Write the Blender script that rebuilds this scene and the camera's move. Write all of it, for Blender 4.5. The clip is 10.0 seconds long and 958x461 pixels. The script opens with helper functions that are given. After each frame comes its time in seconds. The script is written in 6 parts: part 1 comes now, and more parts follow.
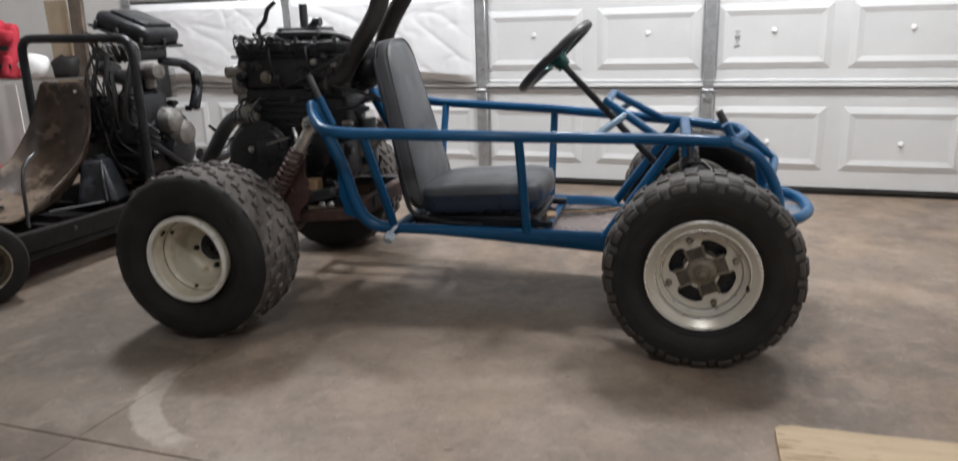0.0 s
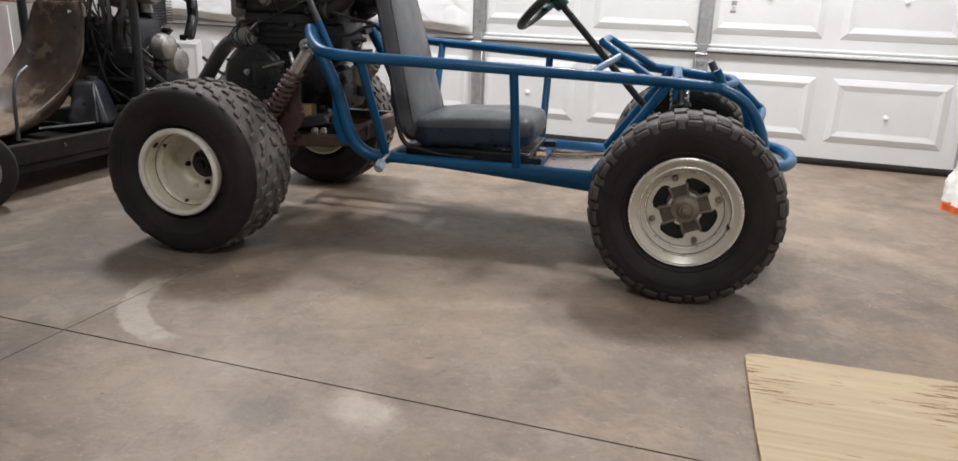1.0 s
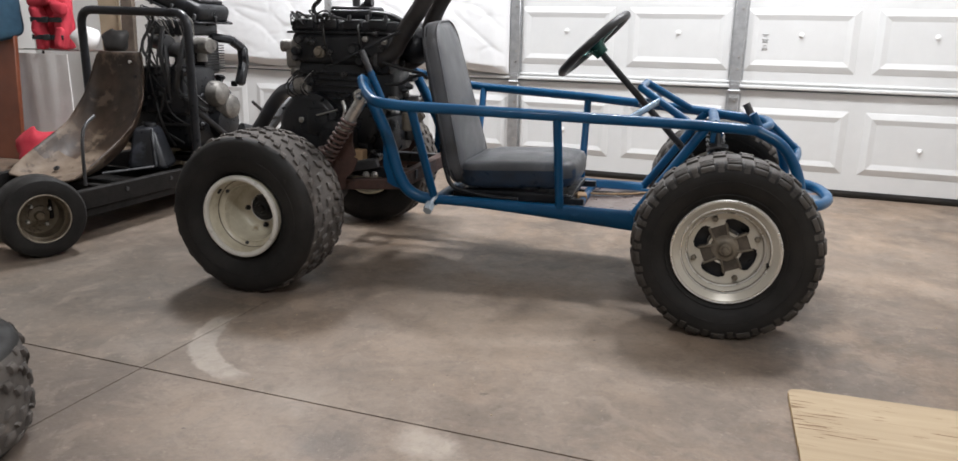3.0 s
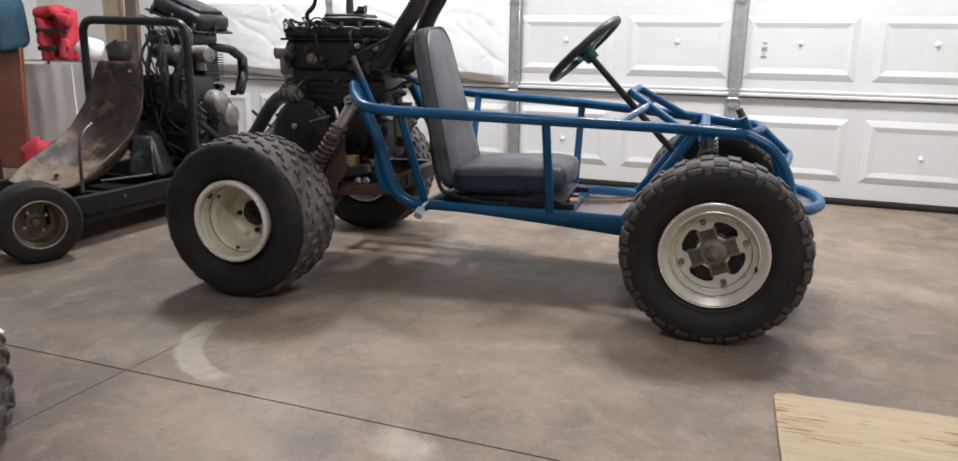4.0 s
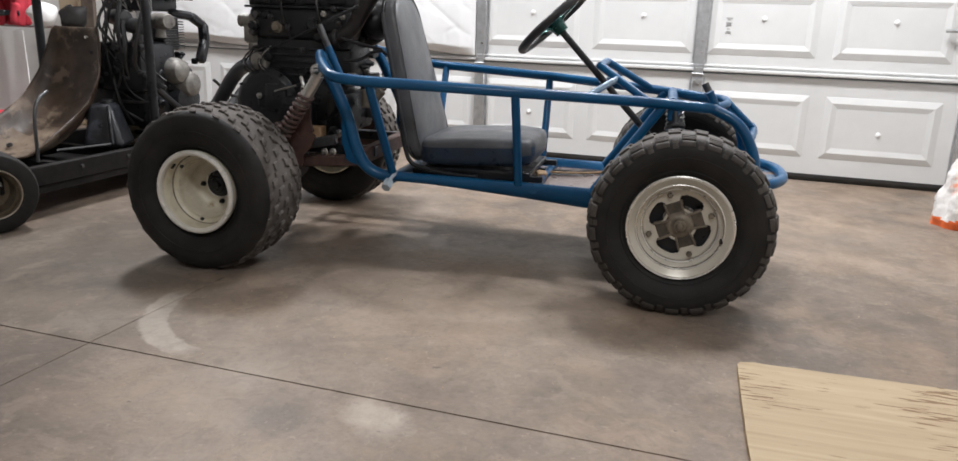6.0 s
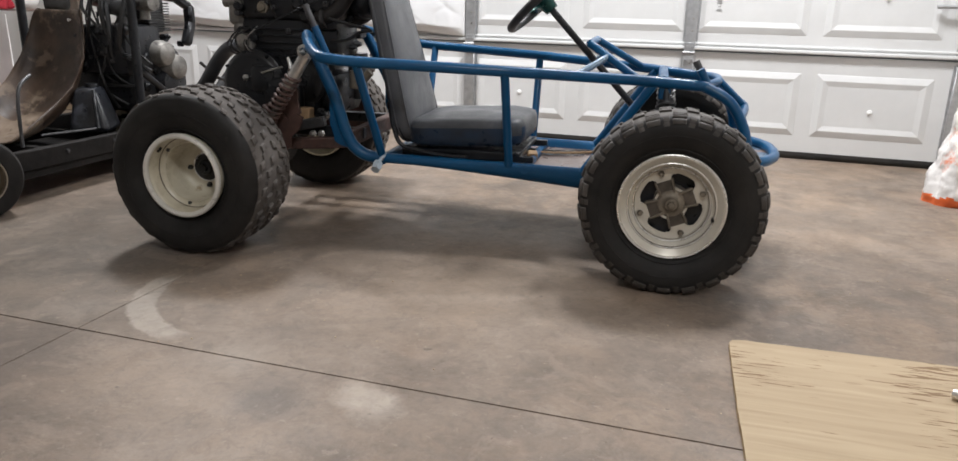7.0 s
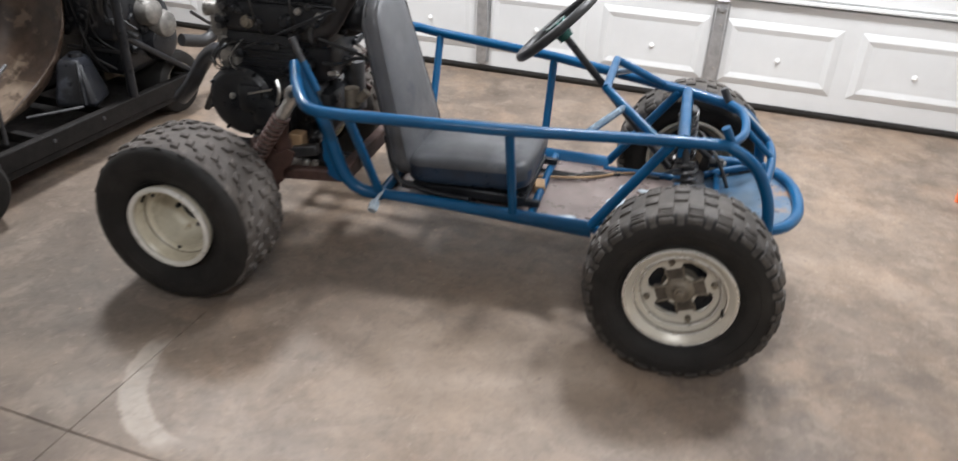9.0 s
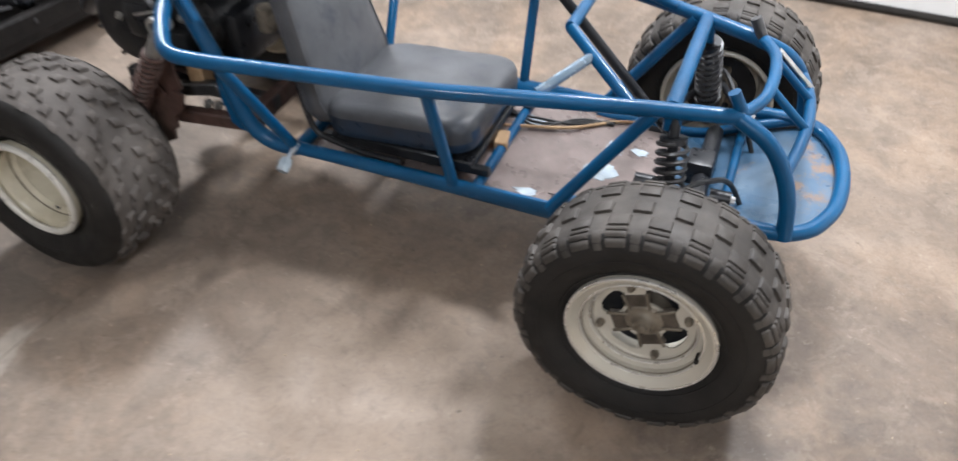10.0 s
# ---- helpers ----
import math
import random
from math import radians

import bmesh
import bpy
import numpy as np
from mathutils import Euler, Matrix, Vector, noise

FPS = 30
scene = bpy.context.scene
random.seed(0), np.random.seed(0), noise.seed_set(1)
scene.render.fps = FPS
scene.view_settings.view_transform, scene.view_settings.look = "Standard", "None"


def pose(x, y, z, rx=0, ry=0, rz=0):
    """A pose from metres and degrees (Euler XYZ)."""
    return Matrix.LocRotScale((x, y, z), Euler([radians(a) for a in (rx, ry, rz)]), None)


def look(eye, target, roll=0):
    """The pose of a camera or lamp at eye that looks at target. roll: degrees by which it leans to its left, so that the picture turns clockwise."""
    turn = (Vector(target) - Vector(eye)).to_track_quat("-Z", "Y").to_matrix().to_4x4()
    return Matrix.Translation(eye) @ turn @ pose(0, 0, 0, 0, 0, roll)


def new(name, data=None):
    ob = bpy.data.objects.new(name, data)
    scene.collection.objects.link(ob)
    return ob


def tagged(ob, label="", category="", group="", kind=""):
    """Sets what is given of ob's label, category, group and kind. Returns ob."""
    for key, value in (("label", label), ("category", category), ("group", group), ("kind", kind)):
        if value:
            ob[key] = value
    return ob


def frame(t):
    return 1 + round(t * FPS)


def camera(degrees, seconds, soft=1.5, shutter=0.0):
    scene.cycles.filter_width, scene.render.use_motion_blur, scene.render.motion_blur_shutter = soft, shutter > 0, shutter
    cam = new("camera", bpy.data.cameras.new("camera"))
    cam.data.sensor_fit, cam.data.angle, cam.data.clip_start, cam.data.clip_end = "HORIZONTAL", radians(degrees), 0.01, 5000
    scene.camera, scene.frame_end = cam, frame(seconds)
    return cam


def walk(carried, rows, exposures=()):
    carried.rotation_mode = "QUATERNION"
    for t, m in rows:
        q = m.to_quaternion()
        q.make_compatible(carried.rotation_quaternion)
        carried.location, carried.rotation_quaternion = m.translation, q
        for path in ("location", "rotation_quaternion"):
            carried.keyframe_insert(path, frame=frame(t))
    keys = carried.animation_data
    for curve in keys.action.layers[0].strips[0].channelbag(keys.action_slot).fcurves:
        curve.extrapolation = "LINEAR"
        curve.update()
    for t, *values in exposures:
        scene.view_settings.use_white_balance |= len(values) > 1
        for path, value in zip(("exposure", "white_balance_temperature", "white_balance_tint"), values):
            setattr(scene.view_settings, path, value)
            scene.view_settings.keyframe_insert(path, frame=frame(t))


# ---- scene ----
cam = camera(63.9, 10.0, soft=1.5, shutter=0.55)
PATH = [
    (0, (0.49, -4.163, 0.883), (-0.144, -2.338, 0.364), -1.6),
    (0.5, (0.456, -4.187, 0.807), (-0.136, -2.374, 0.204), -0.7),
    (1, (0.501, -4.235, 0.77), (-0.087, -2.414, 0.187), 2.1),
    (1.5, (0.485, -4.264, 0.778), (-0.087, -2.425, 0.238), 1.4),
    (2, (0.501, -4.28, 0.777), (-0.119, -2.455, 0.244), 0.3),
    (2.5, (0.512, -4.314, 0.803), (-0.134, -2.49, 0.298), 0.2),
    (2.7, (0.475, -4.34, 0.828), (-0.171, -2.517, 0.319), 0.8),
    (3.8, (0.515, -4.32, 0.817), (-0.193, -2.52, 0.309), 0.7),
    (4, (0.541, -4.316, 0.802), (-0.156, -2.503, 0.323), 0.8),
    (4.5, (0.54, -4.311, 0.8), (-0.095, -2.49, 0.274), 1.5),
    (5, (0.542, -4.334, 0.801), (-0.068, -2.501, 0.282), 1.3),
    (5.5, (0.537, -4.324, 0.797), (-0.089, -2.5, 0.266), 1.4),
    (6.8, (0.511, -4.323, 0.792), (-0.031, -2.485, 0.219), 2.4),
    (7, (0.527, -4.309, 0.786), (-0.049, -2.485, 0.202), 1.3),
    (7.5, (0.516, -4.298, 0.788), (-0.065, -2.473, 0.211), 1.0),
    (7.8, (0.43, -4.275, 0.832), (-0.206, -2.497, 0.172), 0.4),
    (7.9, (0.428, -4.242, 0.886), (-0.234, -2.489, 0.186), -1.4),
    (8.0, (0.418, -4.208, 0.929), (-0.189, -2.461, 0.167), -0.4),
    (8.2, (0.415, -4.151, 1.028), (-0.211, -2.421, 0.243), -0.4),
    (8.3, (0.396, -4.145, 1.111), (-0.223, -2.427, 0.296), -0.5),
    (8.5, (0.39, -4.131, 1.242), (-0.164, -2.45, 0.311), 1.4),
    (8.7, (0.391, -4.098, 1.338), (-0.202, -2.467, 0.344), 0.0),
    (9.0, (0.447, -3.945, 1.366), (-0.110, -2.302, 0.370), 2.1),
    (9.2, (0.505, -3.817, 1.403), (-0.136, -2.242, 0.350), 0.7),
    (9.5, (0.545, -3.616, 1.423), (-0.075, -2.094, 0.283), 0.4),
    (9.8, (0.585, -3.370, 1.350), (-0.129, -1.962, 0.122), -1.4),
    (10.0, (0.596, -3.222, 1.352), (-0.103, -1.884, 0.040), -0.9),
]
walk(cam, [(t, look(eye, target, roll)) for t, eye, target, roll in PATH], [(0, -0.28, 6350, 10), (0.5, 0.04, 6450, 10), (1.0, 0.02, 6450, 10), (3.8, 0.0, 6350, 10), (7.5, -0.01, 6450, 10), (8.5, 0.2, 6350, 10), (9.5, 0.3, 6250, 10), (10, 0.46, 6200, 10)])

# ---- world and lights ----
world = bpy.data.worlds.new("world")
scene.world = world
world.use_nodes = True
world.node_tree.nodes["Background"].inputs[0].default_value = (0.9, 0.95, 1.0, 1)
world.node_tree.nodes["Background"].inputs[1].default_value = 0.05


def ceiling_lamp(x, y, z, sx, sy, watts, colour):
    data = bpy.data.lights.new("ceiling_lamp", "AREA")
    data.shape, data.size, data.size_y, data.energy, data.color = "RECTANGLE", sx, sy, watts, colour
    ob = new("ceiling_lamp", data)
    ob.location = (x, y, z)
    return ob


WHITE = (0.985, 0.985, 1.0)
ceiling_lamp(0.98, -0.97, 2.62, 0.34, 0.3, 46, WHITE)
ceiling_lamp(0.18, -0.92, 2.62, 0.34, 0.3, 44, WHITE)
ceiling_lamp(-1.95, -1.1, 2.62, 0.4, 0.36, 78, WHITE)
# assumed, unseen lamp behind the camera, added as fill
ceiling_lamp(0.7, -4.6, 2.62, 0.7, 0.35, 44, WHITE)


# ---- materials ----
def mat(name, c1, c2, scale=6.0, rough=(0.4, 0.6), metal=0.0, bump=0.1, bscale=80.0, coat=0.0, spots=None, sscale=14.0, cut=0.62, rand=0.0, spec=0.5):
    """Two colours mixed by noise, optional third colour in spots, fine relief."""
    m = bpy.data.materials.new(name)
    m.use_nodes = True
    n, l = m.node_tree.nodes, m.node_tree.links
    b = n["Principled BSDF"]
    tc = n.new("ShaderNodeTexCoord")
    no = n.new("ShaderNodeTexNoise")
    no.inputs["Scale"].default_value, no.inputs["Detail"].default_value, no.inputs["Roughness"].default_value = scale, 7, 0.62
    l.new(tc.outputs["Object"], no.inputs["Vector"])
    rp = n.new("ShaderNodeValToRGB")
    rp.color_ramp.elements[0].position, rp.color_ramp.elements[1].position = 0.34, 0.66
    rp.color_ramp.elements[0].color, rp.color_ramp.elements[1].color = (*c1, 1), (*c2, 1)
    l.new(no.outputs["Fac"], rp.inputs["Fac"])
    col = rp.outputs["Color"]
    if spots:
        ns = n.new("ShaderNodeTexNoise")
        ns.inputs["Scale"].default_value, ns.inputs["Detail"].default_value, ns.inputs["Roughness"].default_value = sscale, 9, 0.7
        l.new(tc.outputs["Object"], ns.inputs["Vector"])
        mr = n.new("ShaderNodeMapRange")
        mr.inputs["From Min"].default_value, mr.inputs["From Max"].default_value = cut, cut + 0.08
        l.new(ns.outputs["Fac"], mr.inputs["Value"])
        mx = n.new("ShaderNodeMixRGB")
        mx.inputs["Color2"].default_value = (*spots, 1)
        l.new(mr.outputs["Result"], mx.inputs["Fac"])
        l.new(col, mx.inputs["Color1"])
        col = mx.outputs["Color"]
    if rand:
        oi = n.new("ShaderNodeObjectInfo")
        hs = n.new("ShaderNodeHueSaturation")
        ma = n.new("ShaderNodeMapRange")
        ma.inputs["To Min"].default_value, ma.inputs["To Max"].default_value = 1 - rand, 1 + rand
        l.new(oi.outputs["Random"], ma.inputs["Value"])
        l.new(ma.outputs["Result"], hs.inputs["Value"])
        l.new(col, hs.inputs["Color"])
        col = hs.outputs["Color"]
    l.new(col, b.inputs["Base Color"])
    nr = n.new("ShaderNodeTexNoise")
    nr.inputs["Scale"].default_value, nr.inputs["Detail"].default_value = scale * 3.1, 6
    l.new(tc.outputs["Object"], nr.inputs["Vector"])
    rr = n.new("ShaderNodeMapRange")
    rr.inputs["From Min"].default_value, rr.inputs["From Max"].default_value = 0.3, 0.7
    rr.inputs["To Min"].default_value, rr.inputs["To Max"].default_value = rough
    l.new(nr.outputs["Fac"], rr.inputs["Value"])
    l.new(rr.outputs["Result"], b.inputs["Roughness"])
    b.inputs["Metallic"].default_value = metal
    b.inputs["Specular IOR Level"].default_value = spec
    b.inputs["Coat Weight"].default_value = coat
    b.inputs["Coat Roughness"].default_value = 0.12
    if bump:
        nb = n.new("ShaderNodeTexNoise")
        nb.inputs["Scale"].default_value, nb.inputs["Detail"].default_value = bscale, 5
        l.new(tc.outputs["Object"], nb.inputs["Vector"])
        bp = n.new("ShaderNodeBump")
        bp.inputs["Strength"].default_value, bp.inputs["Distance"].default_value = bump, 0.004
        l.new(nb.outputs["Fac"], bp.inputs["Height"])
        l.new(bp.outputs["Normal"], b.inputs["Normal"])
    return m


def concrete_mat():
    m = bpy.data.materials.new("concrete")
    m.use_nodes = True
    n, l = m.node_tree.nodes, m.node_tree.links
    b = n["Principled BSDF"]
    geo = n.new("ShaderNodeNewGeometry")

    def tex(scale, detail=8, rough=0.62, dist=0.0):
        t = n.new("ShaderNodeTexNoise")
        t.inputs["Scale"].default_value, t.inputs["Detail"].default_value = scale, detail
        t.inputs["Roughness"].default_value, t.inputs["Distortion"].default_value = rough, dist
        l.new(geo.outputs["Position"], t.inputs["Vector"])
        return t.outputs["Fac"]

    def ramp(fac, stops):
        r = n.new("ShaderNodeValToRGB")
        while len(r.color_ramp.elements) < len(stops):
            r.color_ramp.elements.new(0.5)
        for e, (p, c) in zip(r.color_ramp.elements, stops):
            e.position, e.color = p, (*c, 1)
        l.new(fac, r.inputs["Fac"])
        return r.outputs["Color"]

    def mix(kind, fac, a, c):
        x = n.new("ShaderNodeMixRGB")
        x.blend_type = kind
        if isinstance(fac, float):
            x.inputs["Fac"].default_value = fac
        else:
            l.new(fac, x.inputs["Fac"])
        l.new(a, x.inputs["Color1"])
        if isinstance(c, tuple):
            x.inputs["Color2"].default_value = (*c, 1)
        else:
            l.new(c, x.inputs["Color2"])
        return x.outputs["Color"]

    def rng(v, a, c, lo=0.0, hi=1.0):
        r = n.new("ShaderNodeMapRange")
        r.inputs["From Min"].default_value, r.inputs["From Max"].default_value = a, c
        r.inputs["To Min"].default_value, r.inputs["To Max"].default_value = lo, hi
        l.new(v, r.inputs["Value"])
        return r.outputs["Result"]

    def math2(op, a, c):
        x = n.new("ShaderNodeMath")
        x.operation = op
        for k, v in enumerate((a, c)):
            if isinstance(v, (int, float)):
                x.inputs[k].default_value = v
            else:
                l.new(v, x.inputs[k])
        return x.outputs[0]

    def near(cx, cy, r0, r1, rag=0.22, rs=7.0):
        """1 within r0 of a spot of the floor, 0 past r1, with a ragged rim."""
        d = n.new("ShaderNodeVectorMath")
        d.operation = "DISTANCE"
        d.inputs[1].default_value = (cx, cy, 0)
        l.new(geo.outputs["Position"], d.inputs[0])
        return rng(math2("ADD", d.outputs["Value"], math2("MULTIPLY", math2("SUBTRACT", tex(rs, 7), 0.5), rag)), r1, r0)

    base = ramp(tex(1.7, 9, 0.6, 0.3), [(0.34, CONC[0]), (0.5, CONC[1]), (0.66, CONC[2])])
    # tan and grey clouds
    base = mix("MIX", math2("MULTIPLY", rng(tex(2.6, 9, 0.66, 0.6), 0.46, 0.6), 0.55), base, (0.262, 0.2, 0.15))
    base = mix("OVERLAY", 0.6, base, ramp(tex(7.0, 9, 0.7, 0.4), [(0.3, (0.283, 0.255, 0.226)), (0.7, (0.743, 0.7, 0.648))]))
    base = mix("MULTIPLY", 0.6, base, ramp(tex(85.0, 4), [(0.3, (0.837, 0.79, 0.732)), (0.65, (1.0, 1.0, 1.0))]))
    # worn dark tyre dirt and oil
    base = mix("MIX", math2("MULTIPLY", rng(tex(3.1, 8, 0.7, 0.8), 0.55, 0.68), 0.36), base, (0.089, 0.07, 0.0544))
    base = mix("MIX", math2("MULTIPLY", rng(tex(16.0, 8, 0.7, 0.9), 0.62, 0.72), 0.25), base, (0.0942, 0.072, 0.0563))
    # pale worn patches, curved scrape and cleaned spots
    ring = math2("MULTIPLY", near(-0.60, -2.62, 0.352, 0.362, 0.05, 16.0), math2("SUBTRACT", 1.0, near(-0.578, -2.598, 0.314, 0.322, 0.05, 16.0)))
    ring = math2("MULTIPLY", ring, near(-0.82, -2.80, 0.19, 0.235, 0.08, 14.0))
    ring = math2("MULTIPLY", ring, rng(tex(11.0, 6), 0.3, 0.5, 0.5, 1.0))
    base = mix("MIX", math2("MULTIPLY", ring, 0.8), base, (0.42, 0.37, 0.315))
    for cx, cy, r0, r1, amt in ((-0.34, -2.5, 0.1, 0.55, 0.5), (0.08, -2.42, 0.1, 0.5, 0.4), (-0.14, -2.2, 0.05, 0.4, 0.3), (-0.5, -3.2, 0.1, 0.5, 0.4), (0.7, -1.2, 0.2, 0.8, 0.22), (0.2, -2.95, 0.1, 0.4, 0.25)):
        base = mix("MIX", math2("MULTIPLY", near(cx, cy, r0, r1, 0.5, 4.0), amt), base, (0.335, 0.265, 0.206))
    for cx, cy, r0, r1, amt in ((-0.125, -3.035, 0.02, 0.07, 0.7), (-0.075, -3.07, 0.02, 0.075, 0.75), (-0.98, -2.87, 0.02, 0.11, 0.35), (-0.9, -2.72, 0.01, 0.06, 0.5), (-0.45, -2.98, 0.02, 0.1, 0.3)):
        base = mix("MIX", math2("MULTIPLY", near(cx, cy, r0, r1, 0.1, 15.0), amt), base, (0.42, 0.36, 0.3))
    # greyer slab to the side
    for cx, cy, r0, r1, amt in ((-1.5, -2.8, 0.3, 0.8, 0.55), (-1.35, -2.2, 0.2, 0.8, 0.4)):
        base = mix("MIX", math2("MULTIPLY", near(cx, cy, r0, r1, 0.6, 3.0), amt), base, (0.15, 0.133, 0.114))
    for cx, cy, r0, r1, amt in ((-0.285, -3.13, 0.03, 0.11, 0.7), (-0.62, -3.42, 0.1, 0.3, 0.4), (-0.9, -3.24, 0.08, 0.26, 0.65), (-1.2, -3.2, 0.1, 0.4, 0.5), (-0.62, -2.4, 0.05, 0.3, 0.4), (-0.15, -2.2, 0.02, 0.12, 0.35), (0.37, -2.69, 0.05, 0.25, 0.3), (-0.45, -2.78, 0.04, 0.16, 0.35)):
        base = mix("MIX", math2("MULTIPLY", near(cx, cy, r0, r1), amt), base, (0.125, 0.1, 0.0817))
    # flaking skin of the slab and small pale scuffs
    base = mix("MULTIPLY", 0.55, base, ramp(tex(24.0, 9, 0.75, 1.2), [(0.36, (0.724, 0.72, 0.738)), (0.5, (1.0, 1.0, 1.0)), (0.66, (1.12, 1.11, 1.1))]))
    base = mix("MIX", math2("MULTIPLY", rng(tex(38.0, 6, 0.7, 0.5), 0.66, 0.72), 0.3), base, (0.411, 0.37, 0.327))
    # crisp-edged blotches, pits and specks
    base = mix("MIX", math2("MULTIPLY", rng(tex(8.0, 12, 0.72, 0.5), 0.53, 0.585), 0.22), base, (0.35, 0.285, 0.228))
    base = mix("MIX", math2("MULTIPLY", rng(tex(13.0, 12, 0.75, 0.6), 0.57, 0.61), 0.26), base, (0.135, 0.112, 0.094))
    base = mix("MIX", math2("MULTIPLY", rng(tex(31.0, 10, 0.75, 0.3), 0.6, 0.63), 0.28), base, (0.4, 0.335, 0.27))
    base = mix("MIX", math2("MULTIPLY", rng(tex(36.0, 5, 0.6, 0.4), 0.69, 0.72), 0.6), base, (0.06, 0.05, 0.042))
    # grit
    base = mix("MIX", math2("MULTIPLY", rng(tex(260.0, 2), 0.7, 0.78), 0.35), base, (0.576, 0.5, 0.414))
    l.new(base, b.inputs["Base Color"])
    l.new(rng(tex(4.0, 7), 0.3, 0.7, 0.38, 0.62), b.inputs["Roughness"])
    b.inputs["Specular IOR Level"].default_value = 0.35
    bp = n.new("ShaderNodeBump")
    bp.inputs["Strength"].default_value, bp.inputs["Distance"].default_value = 0.25, 0.004
    l.new(math2("ADD", tex(60.0, 6), tex(9.0, 4)), bp.inputs["Height"])
    l.new(bp.outputs["Normal"], b.inputs["Normal"])
    return m


def plywood_mat():
    m = bpy.data.materials.new("plywood")
    m.use_nodes = True
    n, l = m.node_tree.nodes, m.node_tree.links
    b = n["Principled BSDF"]
    tc = n.new("ShaderNodeTexCoord")
    mp = n.new("ShaderNodeMapping")
    mp.inputs["Scale"].default_value = (1.2, 16, 16)
    l.new(tc.outputs["Object"], mp.inputs["Vector"])
    no = n.new("ShaderNodeTexNoise")
    no.inputs["Scale"].default_value, no.inputs["Detail"].default_value, no.inputs["Distortion"].default_value = 2.2, 8, 0.9
    l.new(mp.outputs["Vector"], no.inputs["Vector"])
    rp = n.new("ShaderNodeValToRGB")
    for e, (p, c) in zip(rp.color_ramp.elements, ((0.25, (0.335, 0.248, 0.15)), (0.75, (0.45, 0.35, 0.225)))):
        e.position, e.color = p, (*c, 1)
    l.new(no.outputs["Fac"], rp.inputs["Fac"])
    mp2 = n.new("ShaderNodeMapping")
    mp2.inputs["Scale"].default_value = (5, 55, 55)
    l.new(tc.outputs["Object"], mp2.inputs["Vector"])
    n2 = n.new("ShaderNodeTexNoise")
    n2.inputs["Scale"].default_value, n2.inputs["Detail"].default_value = 2.6, 7
    l.new(mp2.outputs["Vector"], n2.inputs["Vector"])
    big = n.new("ShaderNodeTexNoise")
    big.inputs["Scale"].default_value = 3.3
    l.new(tc.outputs["Object"], big.inputs["Vector"])
    mu = n.new("ShaderNodeMath")
    mu.operation = "MULTIPLY"
    l.new(n2.outputs["Fac"], mu.inputs[0])
    l.new(big.outputs["Fac"], mu.inputs[1])
    mr = n.new("ShaderNodeMapRange")
    mr.inputs["From Min"].default_value, mr.inputs["From Max"].default_value = 0.36, 0.39
    l.new(mu.outputs[0], mr.inputs["Value"])
    mx = n.new("ShaderNodeMixRGB")
    mx.inputs["Color2"].default_value = (0.19, 0.115, 0.055, 1)
    l.new(mr.outputs["Result"], mx.inputs["Fac"])
    l.new(rp.outputs["Color"], mx.inputs["Color1"])
    l.new(mx.outputs["Color"], b.inputs["Base Color"])
    b.inputs["Roughness"].default_value = 0.7
    bp = n.new("ShaderNodeBump")
    bp.inputs["Strength"].default_value, bp.inputs["Distance"].default_value = 0.3, 0.003
    l.new(no.outputs["Fac"], bp.inputs["Height"])
    l.new(bp.outputs["Normal"], b.inputs["Normal"])
    return m


CONC = ((0.128, 0.105, 0.087), (0.176, 0.145, 0.121), (0.236, 0.197, 0.167))
M_CONC = concrete_mat()
M_PLY = plywood_mat()
M_PLYEDGE = mat("plywood_edge", (0.3, 0.19, 0.09), (0.55, 0.4, 0.22), 30, (0.7, 0.8))
M_WALL = mat("wall_paint", (0.72, 0.71, 0.69), (0.8, 0.79, 0.77), 2.0, (0.6, 0.75), bump=0.08)
M_CEIL = mat("ceiling_paint", (0.82, 0.82, 0.81), (0.87, 0.87, 0.86), 2.0, (0.7, 0.8), bump=0.1)
M_DOOR = mat("door_enamel", (0.635, 0.64, 0.635), (0.695, 0.7, 0.695), 3.0, (0.38, 0.5), bump=0.03, bscale=200, spots=(0.62, 0.6, 0.57), sscale=9, cut=0.7)
M_SEAL = mat("rubber_seal", (0.02, 0.02, 0.02), (0.035, 0.033, 0.03), 10, (0.6, 0.8))
M_GALV = mat("galvanized_steel", (0.42, 0.43, 0.44), (0.56, 0.57, 0.58), 26, (0.32, 0.5), 0.75, bump=0.06, spots=(0.3, 0.29, 0.28), sscale=20, cut=0.66)
M_FOIL = mat("white_facing", (0.76, 0.765, 0.77), (0.82, 0.825, 0.83), 4, (0.35, 0.5), bump=0.1, bscale=24)
M_BOLT = mat("white_plastic", (0.8, 0.8, 0.79), (0.86, 0.86, 0.85), 20, (0.3, 0.4))
M_STICK = mat("grey_print", (0.25, 0.25, 0.25), (0.34, 0.34, 0.34), 60, (0.5, 0.6), bump=0)
M_BLUE = mat("blue_paint", (0.0012, 0.054, 0.138), (0.0022, 0.08, 0.198), 5, (0.3, 0.46), bump=0.08, bscale=60, coat=0.22, spots=(0.012, 0.032, 0.06), sscale=26, cut=0.68, spec=0.24)
M_BLUEPAN = mat("blue_oversprayed_sheet", (0.025, 0.085, 0.165), (0.1, 0.15, 0.205), 6, (0.22, 0.45), bump=0.1, spots=(0.2, 0.13, 0.09), sscale=7, cut=0.57)
